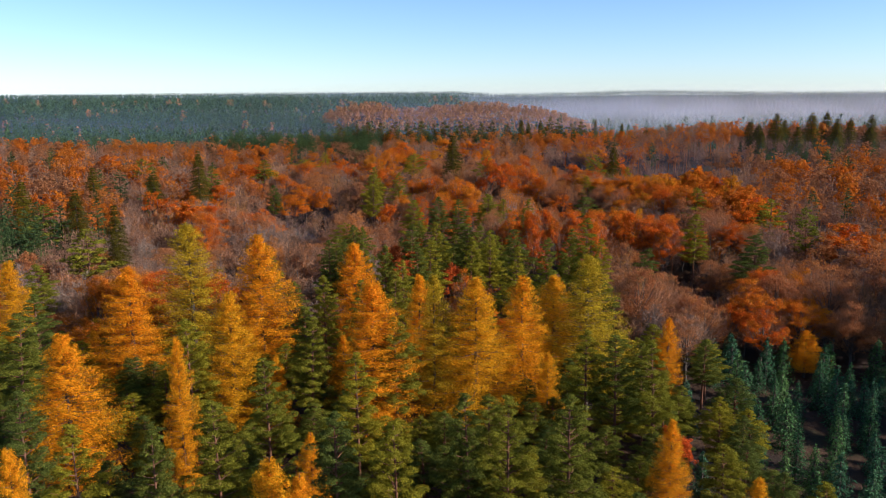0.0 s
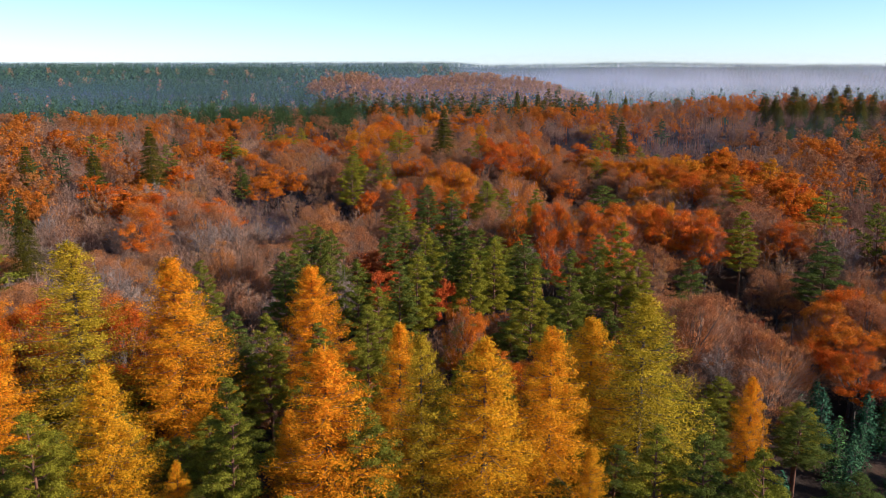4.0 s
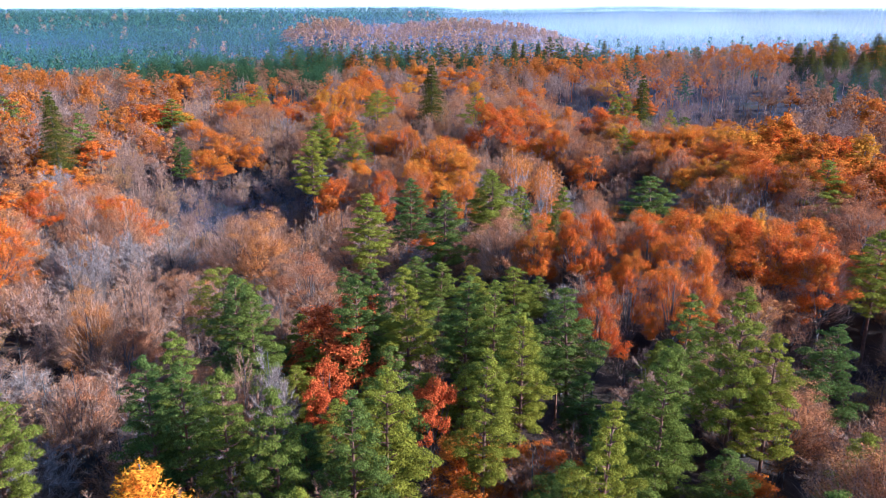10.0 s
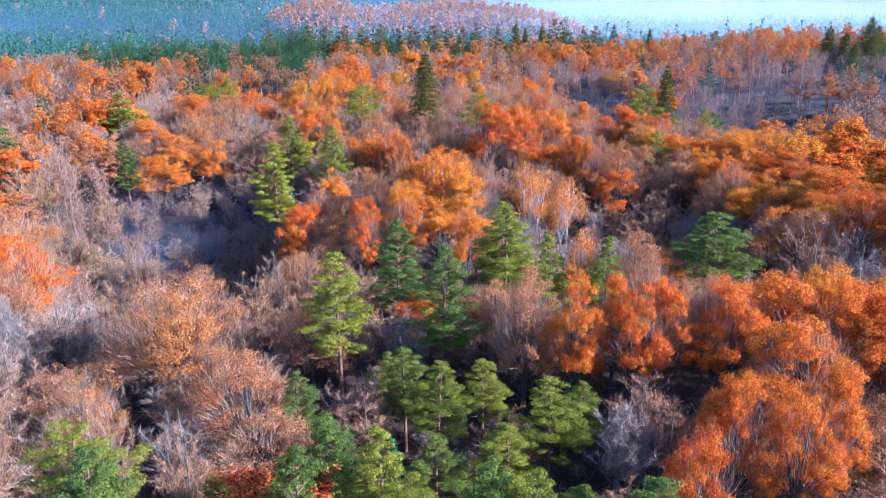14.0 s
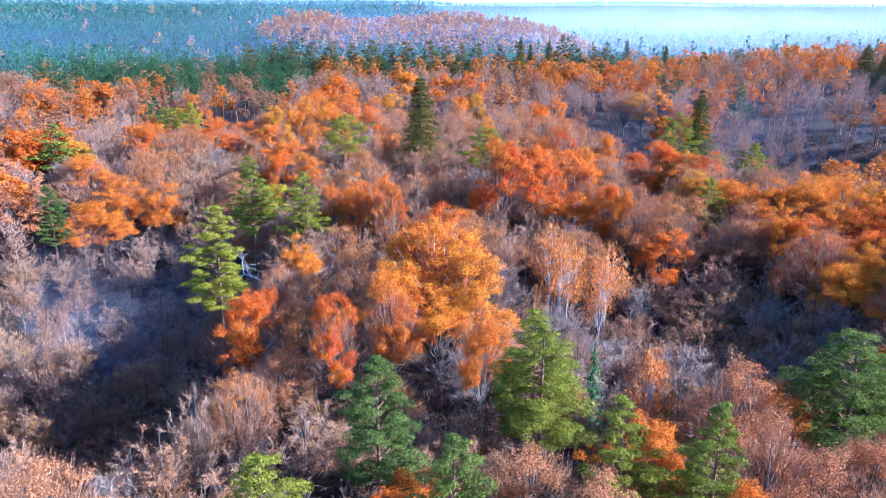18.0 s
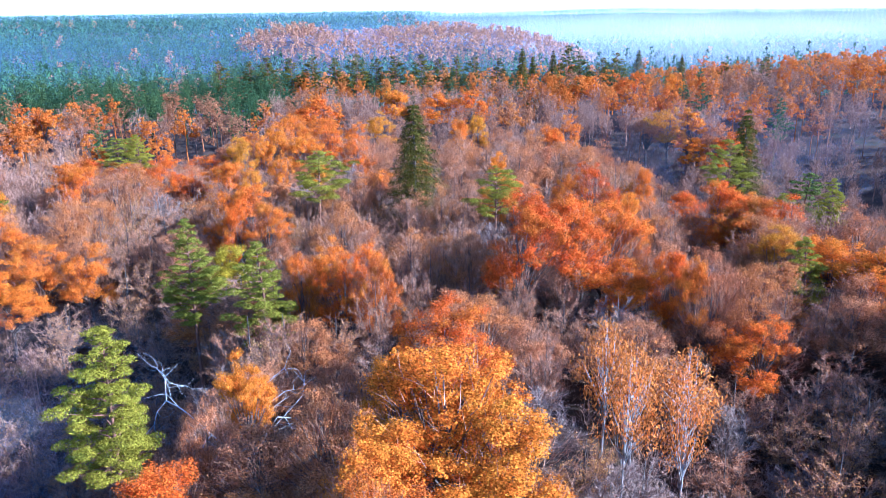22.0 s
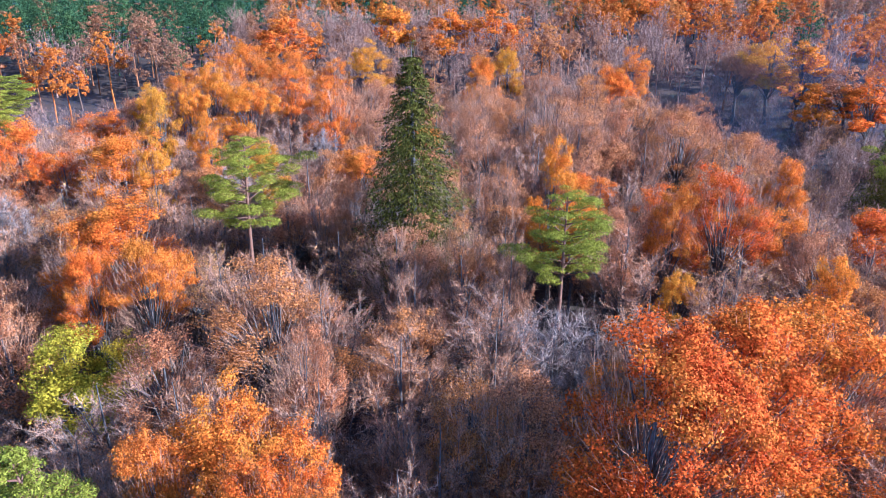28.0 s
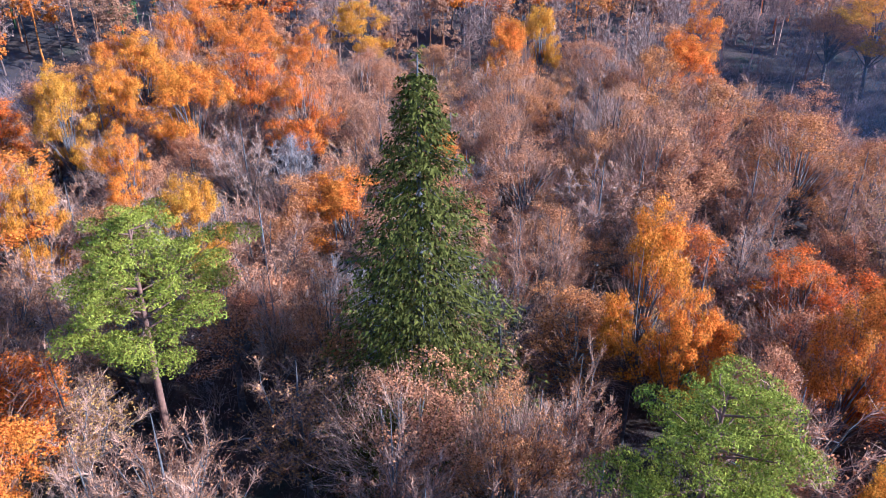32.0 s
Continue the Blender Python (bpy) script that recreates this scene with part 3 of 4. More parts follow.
for x, y, tall, wide in (
        (3.0, 244.2, 16.9, 0.70), (89.7, 252.5, 17.0, 1.55), (2.3, 254.2, 17.0, 1.30), (69.5, 258.7, 17.0, 1.25),
        (31.7, 267.8, 16.9, 0.70), (-5.3, 271.0, 16.9, 0.70), (30.0, 271.2, 17.0, 0.71), (-9.2, 275.0, 16.9, 0.79),
        (-6.3, 275.5, 17.0, 0.75), (63.8, 275.9, 17.0, 1.55), (12.9, 276.2, 22.0, 1.16), (-14.9, 277.8, 17.0, 0.70),
        (18.6, 279.9, 20.6, 1.27), (-12.0, 282.2, 16.9, 1.08), (24.5, 282.6, 18.7, 1.42), (12.3, 284.0, 13.5, 0.85),
        (28.4, 284.7, 15.0, 0.90), (-28.2, 304.1, 16.9, 0.70), (-23.6, 304.1, 16.9, 0.85), (-31.3, 308.4, 17.0, 0.98),
        (24.8, 310.6, 16.9, 0.70), (30.0, 310.8, 19.7, 1.04), (-27.5, 311.5, 17.0, 1.55), (41.9, 324.7, 17.0, 0.72),
):
    plant("rust", x, y, height=tall, wide=wide)
for x, y, tall, wide in (
        (-35.4, 333.9, 17.0, 1.55), (-158.2, 354.0, 17.0, 1.55), (-12.2, 354.1, 17.0, 0.97), (-19.6, 363.1, 17.0, 1.15),
        (-13.4, 372.2, 17.0, 1.01), (11.5, 375.4, 17.0, 0.90), (-31.5, 376.3, 17.0, 0.95), (-21.8, 379.7, 17.0, 1.09),
        (-40.3, 380.3, 17.0, 1.01), (-30.2, 386.7, 17.0, 1.07), (41.4, 391.6, 16.9, 1.08), (-116.9, 395.7, 17.0, 1.55),
        (-100.6, 399.7, 17.0, 1.55), (-27.1, 408.5, 17.0, 1.55), (17.6, 411.1, 17.0, 1.55), (7.7, 411.5, 17.0, 1.55),
        (59.6, 447.4, 17.0, 1.55), (77.4, 450.3, 17.0, 1.55),
):
    plant("rust", x, y, height=tall, wide=wide)
for x, y, tall, wide in (
        (45.6, 187.9, 17.0, 0.70), (40.6, 190.6, 16.9, 0.84), (42.6, 192.5, 17.0, 1.16), (1.1, 237.6, 20.7, 1.55),
        (4.3, 238.2, 16.9, 0.70), (-2.3, 243.8, 17.0, 0.70), (-16.6, 250.2, 17.0, 0.77), (54.0, 261.5, 17.0, 0.81),
        (70.1, 267.1, 17.0, 1.32), (62.3, 269.5, 17.0, 1.30), (57.2, 272.0, 17.0, 1.55), (71.4, 276.9, 17.0, 1.50),
        (30.8, 291.8, 17.0, 0.70), (23.1, 302.9, 11.0, 0.70),
        (7.6, 309.8, 8.9, 0.70), (15.9, 313.8, 16.9, 0.70), (14.2, 317.3, 19.6, 0.70), (-17.8, 329.0, 17.0, 0.70),
        (-31.5, 332.4, 16.9, 0.70), (-26.9, 341.0, 17.0, 0.70), (-36.4, 351.9, 17.0, 0.77), (-24.3, 354.7, 16.9, 1.06),
):
    plant("gold", x, y, height=tall, wide=wide)
for x, y, tall, wide in (
        (-39.4, 358.7, 17.0, 0.80), (-34.4, 360.2, 17.0, 0.79), (-32.5, 365.3, 17.0, 1.15), (16.8, 381.2, 17.0, 0.82),
        (73.7, 387.6, 16.9, 1.32), (-8.9, 389.8, 17.0, 1.06), (69.9, 392.1, 17.0, 1.55), (-5.1, 415.2, 17.0, 1.25),
        (87.4, 437.9, 17.0, 1.49),
):
    plant("gold", x, y, height=tall, wide=wide)
for x, y, tall, wide in (
        (25.7, 83.8, 10.0, 0.72), (-0.8, 144.4, 14.0, 0.70), (-10.3, 147.6, 13.9, 0.70), (49.7, 150.1, 14.0, 0.70),
        (-10.3, 158.8, 16.3, 1.45),
):
    plant("red", x, y, height=tall, wide=wide)
for x, y, tall, wide in (
        (-39.3, 163.3, 16.5, 0.90), (9.4, 187.8, 16.5, 0.88), (-26.1, 188.6, 16.5, 1.35), (-28.8, 188.9, 16.5, 1.26),
        (10.0, 191.5, 16.5, 0.93), (29.3, 192.0, 16.5, 0.70), (-63.9, 194.6, 16.4, 1.24), (-26.2, 195.2, 16.5, 1.24),
        (25.2, 200.7, 16.5, 0.90), (26.4, 210.0, 16.5, 1.12), (-5.4, 231.9, 16.4, 0.70), (-8.3, 240.0, 16.4, 0.95),
        (-18.5, 243.8, 16.5, 0.70), (33.0, 266.5, 16.5, 0.96), (38.1, 267.3, 16.5, 1.17), (35.2, 272.8, 16.4, 1.27),
        (6.6, 280.3, 16.5, 0.90), (3.4, 281.1, 16.5, 0.70), (-7.6, 287.8, 16.5, 0.73), (-11.4, 296.6, 16.5, 1.35),
        (4.0, 304.6, 16.5, 0.74), (17.7, 306.4, 16.4, 0.70), (-6.3, 318.3, 16.4, 0.70), (21.6, 340.7, 16.5, 1.35),
):
    plant("faded", x, y, height=tall, wide=wide)
for x, y, tall, wide in (
        (35.7, 342.2, 16.5, 1.35), (24.3, 343.8, 16.4, 1.35), (27.4, 344.3, 16.5, 1.12), (8.6, 348.2, 16.4, 0.80),
        (20.4, 350.4, 16.5, 1.26), (10.5, 360.5, 16.5, 0.93), (64.9, 395.3, 16.4, 1.35),
):
    plant("faded", x, y, height=tall, wide=wide)
for x, y, tall, wide in (
        (-32.4, 144.8, 15.5, 0.78), (-18.1, 147.6, 15.5, 0.70), (-18.3, 166.3, 15.5, 0.70), (-41.1, 167.0, 15.4, 0.96),
        (-34.8, 168.0, 15.5, 0.87), (-37.2, 169.1, 15.4, 1.25), (-26.0, 171.1, 15.5, 0.71), (-20.4, 212.5, 15.5, 0.72),
        (-16.6, 214.7, 15.5, 0.83), (11.7, 252.8, 15.5, 0.74), (0.0, 262.0, 15.4, 0.71), (41.2, 265.5, 15.4, 1.07),
        (-5.2, 268.3, 15.5, 0.70), (11.6, 273.3, 15.4, 0.75), (-1.0, 275.0, 15.5, 0.90), (18.2, 276.2, 15.4, 0.80),
        (-6.7, 277.7, 15.4, 0.97), (1.4, 278.4, 15.4, 0.96), (4.7, 279.5, 15.5, 0.98), (-0.8, 280.4, 15.4, 0.70),
        (-6.0, 283.1, 15.5, 1.06), (-16.0, 286.1, 15.4, 1.18), (5.5, 288.1, 15.4, 0.82), (16.8, 291.2, 15.5, 0.93),
):
    plant("bare", x, y, height=tall, wide=wide)
for x, y, tall, wide in (
        (36.6, 291.7, 15.5, 0.88), (23.7, 295.0, 15.4, 1.06), (-7.4, 296.2, 15.4, 1.03), (3.7, 298.7, 15.4, 1.00),
        (0.0, 298.9, 15.5, 0.99), (-10.3, 300.9, 15.5, 0.79), (8.1, 301.2, 15.4, 0.78), (-1.6, 303.9, 15.4, 0.81),
        (-17.2, 304.3, 15.5, 0.70), (-13.3, 305.0, 15.4, 1.03), (18.9, 305.2, 15.5, 1.31), (5.8, 305.3, 15.4, 0.84),
        (8.4, 308.3, 15.5, 0.70), (-10.4, 320.5, 15.5, 0.70), (-31.8, 324.4, 15.5, 1.24), (7.4, 326.9, 15.5, 0.82),
        (38.2, 327.9, 15.5, 1.35), (10.8, 328.5, 15.5, 0.72), (-36.7, 328.7, 15.4, 0.80), (-12.8, 330.8, 15.5, 1.35),
        (15.6, 336.0, 15.5, 1.35), (29.6, 337.6, 15.5, 1.13), (19.5, 337.7, 15.5, 1.35), (-17.3, 346.8, 15.4, 1.05),
):
    plant("bare", x, y, height=tall, wide=wide)
for x, y, tall, wide in (
        (15.9, 351.4, 15.4, 1.05), (19.7, 357.2, 15.5, 1.16),
):
    plant("bare", x, y, height=tall, wide=wide)
for x, y, tall, wide in (
        (-15.7, 146.9, 15.5, 0.79), (-80.8, 246.2, 15.5, 1.35),
):
    plant("grey", x, y, height=tall, wide=wide)
for x, y, tall, wide in (
        (-24.5, 57.4, 18.9, 0.80), (-31.2, 57.9, 19.0, 0.80), (-4.9, 60.5, 18.9, 0.89), (-10.3, 61.6, 19.0, 0.80),
        (-21.0, 63.2, 18.9, 0.89), (-39.1, 64.3, 18.9, 0.89), (4.9, 64.9, 19.0, 0.80), (1.4, 65.9, 19.0, 0.80),
        (10.7, 66.3, 19.0, 0.97), (-18.9, 73.1, 18.9, 0.80), (-10.1, 75.3, 19.0, 0.90), (-51.1, 84.7, 19.0, 1.15),
        (23.6, 85.2, 19.0, 0.94), (-31.3, 86.1, 18.9, 0.96), (19.3, 86.4, 19.0, 0.94), (16.0, 88.1, 18.9, 0.95),
        (-17.5, 88.4, 18.9, 0.80), (37.0, 89.3, 9.9, 1.20), (-7.1, 90.1, 18.9, 1.06), (-19.0, 94.0, 18.9, 0.80),
        (-55.3, 97.3, 19.0, 1.03), (1.7, 101.8, 19.0, 1.18), (-13.2, 108.4, 19.0, 0.80), (-19.5, 111.9, 19.0, 0.80),
):
    plant("pine", x, y, height=tall, wide=wide)
for x, y, tall, wide in (
        (-9.0, 113.4, 18.9, 0.80), (-8.1, 119.3, 18.9, 0.83), (10.5, 127.7, 18.9, 0.80), (-6.3, 129.0, 18.9, 0.80),
        (-11.8, 130.5, 18.9, 0.80), (-4.3, 132.2, 19.0, 0.96), (-16.1, 133.5, 18.9, 0.80), (-33.5, 134.2, 18.9, 0.84),
        (3.0, 135.1, 18.9, 0.80), (-19.6, 135.1, 18.9, 0.80), (16.7, 135.5, 19.0, 0.80), (-22.6, 136.2, 18.9, 0.87),
        (-3.9, 137.4, 18.9, 0.80), (-22.4, 140.4, 19.0, 0.86), (27.5, 140.6, 19.0, 0.83), (24.8, 141.9, 22.3, 0.83),
        (6.9, 143.5, 18.9, 0.80), (7.4, 147.0, 18.9, 0.80), (22.7, 149.3, 18.9, 0.90), (-74.5, 152.0, 19.0, 1.60),
        (5.2, 152.9, 19.0, 0.80), (39.3, 152.9, 18.9, 1.02), (-18.5, 153.0, 19.0, 0.80), (13.0, 153.6, 18.0, 1.07),
):
    plant("pine", x, y, height=tall, wide=wide)
for x, y, tall, wide in (
        (2.4, 154.5, 19.0, 0.91), (-8.6, 156.4, 18.9, 0.80), (62.5, 156.5, 19.0, 1.28), (-20.9, 156.7, 19.0, 1.00),
        (-3.2, 157.7, 19.0, 0.80), (-7.2, 159.8, 19.0, 0.80), (55.4, 174.0, 19.0, 1.08), (-9.6, 189.8, 19.0, 1.03),
        (-103.8, 191.0, 19.0, 1.60), (1.2, 191.7, 19.0, 1.04), (80.3, 193.1, 19.0, 1.49), (13.3, 197.1, 19.0, 0.83),
        (19.6, 197.1, 19.0, 0.80), (-4.0, 204.8, 19.0, 1.04), (37.1, 210.6, 19.0, 1.60), (9.8, 211.3, 19.0, 1.13),
        (9.7, 214.3, 19.0, 1.19), (-78.6, 317.5, 19.0, 1.60), (-130.2, 322.3, 19.0, 1.60), (86.8, 349.4, 19.0, 1.60),
):
    plant("pine", x, y, height=tall, wide=wide)
for x, y, tall, wide in (
        (-22.8, 158.5, 19.0, 0.80), (12.0, 299.7, 19.6, 1.0), (-16.6, 313.9, 21.6, 1.12),
        (61.4, 330.7, 26.4, 0.86), (-75.7, 384.6, 19.0, 1.50),
):
    plant("upine", x, y, height=tall, wide=wide)
for x, y, tall, wide in (
        (-74.5, 165.9, 23.0, 1.10), (-96.8, 193.7, 23.0, 1.50), (-121.7, 213.8, 23.0, 1.55), (-93.8, 238.5, 23.0, 1.55),
        (-120.3, 254.3, 23.0, 1.45), (-86.4, 259.5, 26.1, 1.36), (-0.1, 314.5, 29.4, 1.55), (72.9, 350.9, 32.8, 1.32),
):
    plant("spruce", x, y, height=tall, wide=wide)
for x, y, tall, wide in (
        (-10.5, 47.7, 20.9, 1.10), (-13.0, 49.7, 21.0, 1.53), (-32.1, 50.7, 20.9, 1.01), (28.3, 65.9, 11.9, 1.19),
        (-27.9, 73.2, 21.0, 0.80), (-39.7, 73.6, 21.0, 1.90), (-27.1, 89.1, 21.8, 1.59), (-9.9, 89.9, 23.8, 1.90),
        (2.8, 93.1, 24.0, 1.76), (9.2, 99.6, 22.7, 1.65), (-4.7, 101.0, 22.3, 1.34), (-45.9, 104.5, 22.1, 1.90),
        (14.6, 108.1, 20.1, 1.90), (-29.0, 111.2, 25.8, 1.90), (-69.3, 115.6, 21.0, 1.71), (-15.4, 116.6, 22.9, 1.82),
        (59.6, 124.9, 8.5, 1.90),
):
    plant("larch", x, y, height=tall, wide=wide)
for x, y, tall, wide in (
        (-2.5, 93.1, 24.2, 1.14), (18.7, 103.8, 24.6, 1.90), (-39.1, 110.6, 27.7, 1.90),
):
    plant("glarch", x, y, height=tall, wide=wide)
for x, y, tall, wide in (
        (27.7, 79.6, 8.0, 1.17), (38.0, 82.2, 8.0, 1.08), (45.6, 84.3, 8.0, 1.35), (43.3, 85.9, 7.9, 1.06),
        (43.6, 91.1, 7.9, 1.10), (45.5, 99.0, 8.0, 1.35), (57.6, 100.1, 7.9, 1.03), (32.3, 101.2, 7.9, 1.35),
        (43.3, 108.8, 7.9, 1.35), (33.1, 112.2, 8.0, 1.01), (43.6, 112.7, 7.9, 1.33), (45.3, 119.8, 8.0, 1.35),
        (61.2, 120.0, 8.0, 1.29), (51.3, 120.6, 8.0, 1.35), (54.2, 121.0, 8.0, 1.17), (70.2, 122.2, 8.0, 1.35),
        (46.0, 122.9, 8.0, 1.34), (-3.5, 173.0, 8.0, 0.97), (17.0, 222.1, 13.0, 0.70),
):
    plant("young", x, y, height=tall, wide=wide)
for x, y, tall, wide in (
        (20.6, 215.3, 18.0, 0.85), (17.9, 246.1, 17.9, 1.07), (23.4, 246.7, 18.0, 0.80), (19.8, 250.8, 17.9, 1.01),
        (25.8, 252.8, 18.0, 1.35), (17.6, 253.4, 18.0, 1.03),
):
    plant("birch", x, y, height=tall, wide=wide)
for x, y, top, wide in ((-25.6, 242.2, 20.7, 1.05), (-28.6, 277.9, 19.3, 1.05), (-58.2, 350.6, 19.6, 1.1), (69.4, 308.5, 15.8, 1.0)):
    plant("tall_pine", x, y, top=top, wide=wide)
plant("pine", -18.5, 273.5, top=17.8, wide=1.1)
for x, y, tall, wide in ((6.2, 234.3, 17.5, 1.4), (-3.8, 233.8, 16.5, 1.3), (1.6, 229.5, 14.5, 1.3)):
    plant("gold", x, y, height=tall, wide=wide)
for x, y, top, wide in ((-28.2, 296.5, 10.5, 1.3), (-24.0, 298.5, 9.0, 0.9)):
    plant("yellow", x, y, top=top, wide=wide)
SNAGS = [(-23.0, 250.9, 17.2), (-16.4, 252.2, 16.0)]
TAKEN.extend((x + dx, y + dy) for x, y, _ in SNAGS for dx in (-2.5, 2.5) for dy in (-3.0, 1.0))


# tall dark conifers on the right shoulder, and the row along the spur's edge
for x, y, top, wide in ((179, 432, 34, 1.9), (198, 431, 34, 2.0), (211, 429, 31, 1.9), (169, 431, 28, 1.8), (187, 440, 30, 1.9), (222, 436, 31, 1.5), (236, 441, 33, 1.6),
                        (164, 414, 25, 1.7), (184, 416, 27, 1.8), (204, 414, 26, 1.8), (224, 419, 27, 1.7)):
    plant("spruce", x, y, top=top, wide=wide)
for x, y, tall, wide in ((219, 458, 23.0, 1.8), (256, 455, 24.0, 1.8),
                         (170, 446, 18.0, 1.8), (150, 470, 17.0, 1.0), (42, 478, 25.0, 1.1), (47, 484, 22.0, 1.1), (54, 480, 24.0, 1.0), (90, 492, 22.0, 1.1), (106, 488, 20.0, 1.0)):
    plant("spruce", x, y, height=tall, wide=wide)
for x, y, tall, wide in ((60, 484, 25.0, 1.2), (66, 487, 21.0, 1.2), (73, 484, 20.0, 1.3), (80, 489, 21.0, 1.2), (34, 482, 21.0, 1.2), (24, 480, 22.0, 1.2), (12, 484, 21.0, 1.3), (5, 479, 22.5, 1.2), (18, 487, 22.0, 1.2),
                         (-5, 480, 22.0, 1.3), (-13, 484, 21.0, 1.2), (-20, 479, 22.5, 1.2), (-28, 485, 21.0, 1.3), (-36, 478, 22.0, 1.2), (-44, 484, 21.0, 1.3), (-52, 479, 22.0, 1.2), (-60, 484, 20.0, 1.3), (-70, 480, 21.0, 1.2), (130, 470, 18.0, 1.3), (118, 476, 17.0, 1.2)):
    plant("dark_pine", x, y, height=tall, wide=wide)


# ---- the rest of the near wood ----
def clumped(x, y, scale, shift):
    return noise.noise(Vector((x * scale + shift, y * scale - shift, shift)))


def fill_kind(x, y, r):
    """Which tree grows at a place, and how tall."""
    u = r.uniform()
    if y < 118 and 33 + 0.06 * y < x < 84:
        return ("young", r.uniform(5, 9.5))
    # unseen tall pines, added right of the view to shade the clearing
    if y < 135 and x >= 84:
        return ("pine", r.uniform(20, 25))
    if y < 116:
        return ("pine", r.uniform(10.5, 14.5)) if u < 0.93 else ("larch", r.uniform(15, 19))
    if 128 < y < 205 and x < -14 - 0.1 * (y - 128):
        return ("bare" if u < 0.5 else "grey" if u < 0.82 else "faded", r.uniform(12, 15.5))
    if 158 < y < 192 and abs(x) < 14:
        return ("pine", r.uniform(11, 15)) if u < 0.6 else ("bare", r.uniform(10, 13))
    if y < 165 and abs(x) < 28:
        return ("pine", r.uniform(13, 16)) if u < 0.6 else ("bare", r.uniform(11, 14)) if u < 0.85 else ("rust", r.uniform(10, 13))
    gully = float(hollow(x, y))
    if 215 < y < 268 and 54 < x < 84:
        return ("rust" if u < 0.6 else "gold", r.uniform(17, 20))
    if 222 < y < 262 and 9 < x < 52:
        return ("grey" if u < 0.25 else "bare", r.uniform(12, 15.5))
    if gully > 0.4:
        return ("bare", r.uniform(8.5, 12))
    if 0.1 < gully < 0.25:
        return ("rust" if u < 0.15 else "faded" if u < 0.5 else "bare", r.uniform(14, 17.5))
    if 150 < x < 250 and 375 < y < 445:
        return ("pine" if u < 0.6 else "bare", r.uniform(9, 12))
    if y > 425 and -140 < x < -45:
        return ("pine", r.uniform(15, 20)) if u < 0.75 else ("faded", r.uniform(13, 16))
    if y > 462 and x < 110:
        return ("pine", r.uniform(12, 17)) if u < 0.6 else ("rust", r.uniform(14, 18))
    c = clumped(x, y, 0.045, 3.0) * 1.6 + clumped(x, y, 0.12, 9.0) * 0.8
    if u < 0.035 and (abs(x) > 46 or y < 160):
        return ("pine", r.uniform(16, 20))
    if abs(x) < 46 and y > 160:
        return ("bare" if u < 0.5 else "grey" if u < 0.56 else "faded" if u < 0.86 or c < 0 or (abs(x) < 14 and 284 < y < 318) else "rust", r.uniform(12, 16))
    if c > 0.3:
        return ("rust" if u < 0.82 else "gold", r.uniform(14.5, 18.5))
    if c > -0.1:
        return ("faded" if u < 0.7 else "bare", r.uniform(13.5, 17.5))
    return ("bare" if u < 0.72 else "grey" if u < 0.8 else "faded", r.uniform(12, 16.5))


def spots(x0, x1, y0, y1, step, r):
    """Uneven rows of places, all at least about a step from those taken."""
    out = []
    ny = int((y1 - y0) / (step * 0.87))
    for j in range(ny):
        y = y0 + (j + 0.5) * step * 0.87
        for x in np.arange(x0, x1, step) + (j % 2) * step / 2:
            out.append((x + r.uniform(-0.3, 0.3) * step, y + r.uniform(-0.3, 0.3) * step))
    return out


# the visible wedge, widened 45 m to the right for unseen shade-casting trees
def seen_or_shading(x, y):
    return -0.6 * y - 8 < x < 0.6 * y + 45


NEAR_X, NEAR_Y = 88.0, 385.0
r_fill = np.random.default_rng(21)
named, larches = np.array(TAKEN), np.array(GOLDEN)
side_wood = []
for x, y in spots(-NEAR_X, NEAR_X, 24, 160, 5.2, r_fill) + spots(-NEAR_X, NEAR_X, 160, NEAR_Y, 6.1, r_fill):
    if not seen_or_shading(x, y) or (len(named) and ((named - (x, y)) ** 2).sum(1).min() < (3.3 if y < 160 else 3.7) ** 2):
        continue
    kind, h = fill_kind(x, y, r_fill)
    if kind == "pine" and len(larches) and ((larches - (x, y)) ** 2).sum(1).min() < 4.6 ** 2:
        continue
    if kind == "bare" and r_fill.uniform() < 0.36:
        kind = "sparse"
    if kind != "young" and ((named - (x, y)) ** 2).sum(1).min() < 11 ** 2:
        h *= 0.78 if y < 262 else 0.9
    if kind == "bare" and abs(x) > 50:
        side_wood.append((x, y, h / 17.0))
        continue
    plant(kind, x, y, height=h, wide=r_fill.uniform(1.15, 1.5) if kind not in ("pine", "larch", "young") else r_fill.uniform(0.95, 1.2))


# ---- the wood farther off, too many trees to count ----
def coarse(kind, seed, fine):
    if kind == "rust":
        return leafy(seed, leaves=1900 if fine else 800, size=0.33 if fine else 0.55, clumps=80, lobes=9, rx=5.4, dome=1.5)
    if kind == "faded":
        return leafy(seed, leaves=1900 if fine else 800, size=0.28 if fine else 0.5, clumps=90, lobes=9, rx=5.4, dome=1.5)
    if kind == "bare":
        stem, tw, lv = bare(seed, twigs=1500 if fine else 600, leaves=350 if fine else 150, size=0.22 if fine else 0.4, thin=0.035 if fine else 0.07, rx=5.2)
        return stem, joined([tw, lv])
    if kind == "pine":
        return pine(seed, tufts=34, per=60 if fine else 26, size=0.42 if fine else 0.7, spread=4.0, bottom=0.35)
    return spruce(seed, rows=16, per=22, size=1.1)


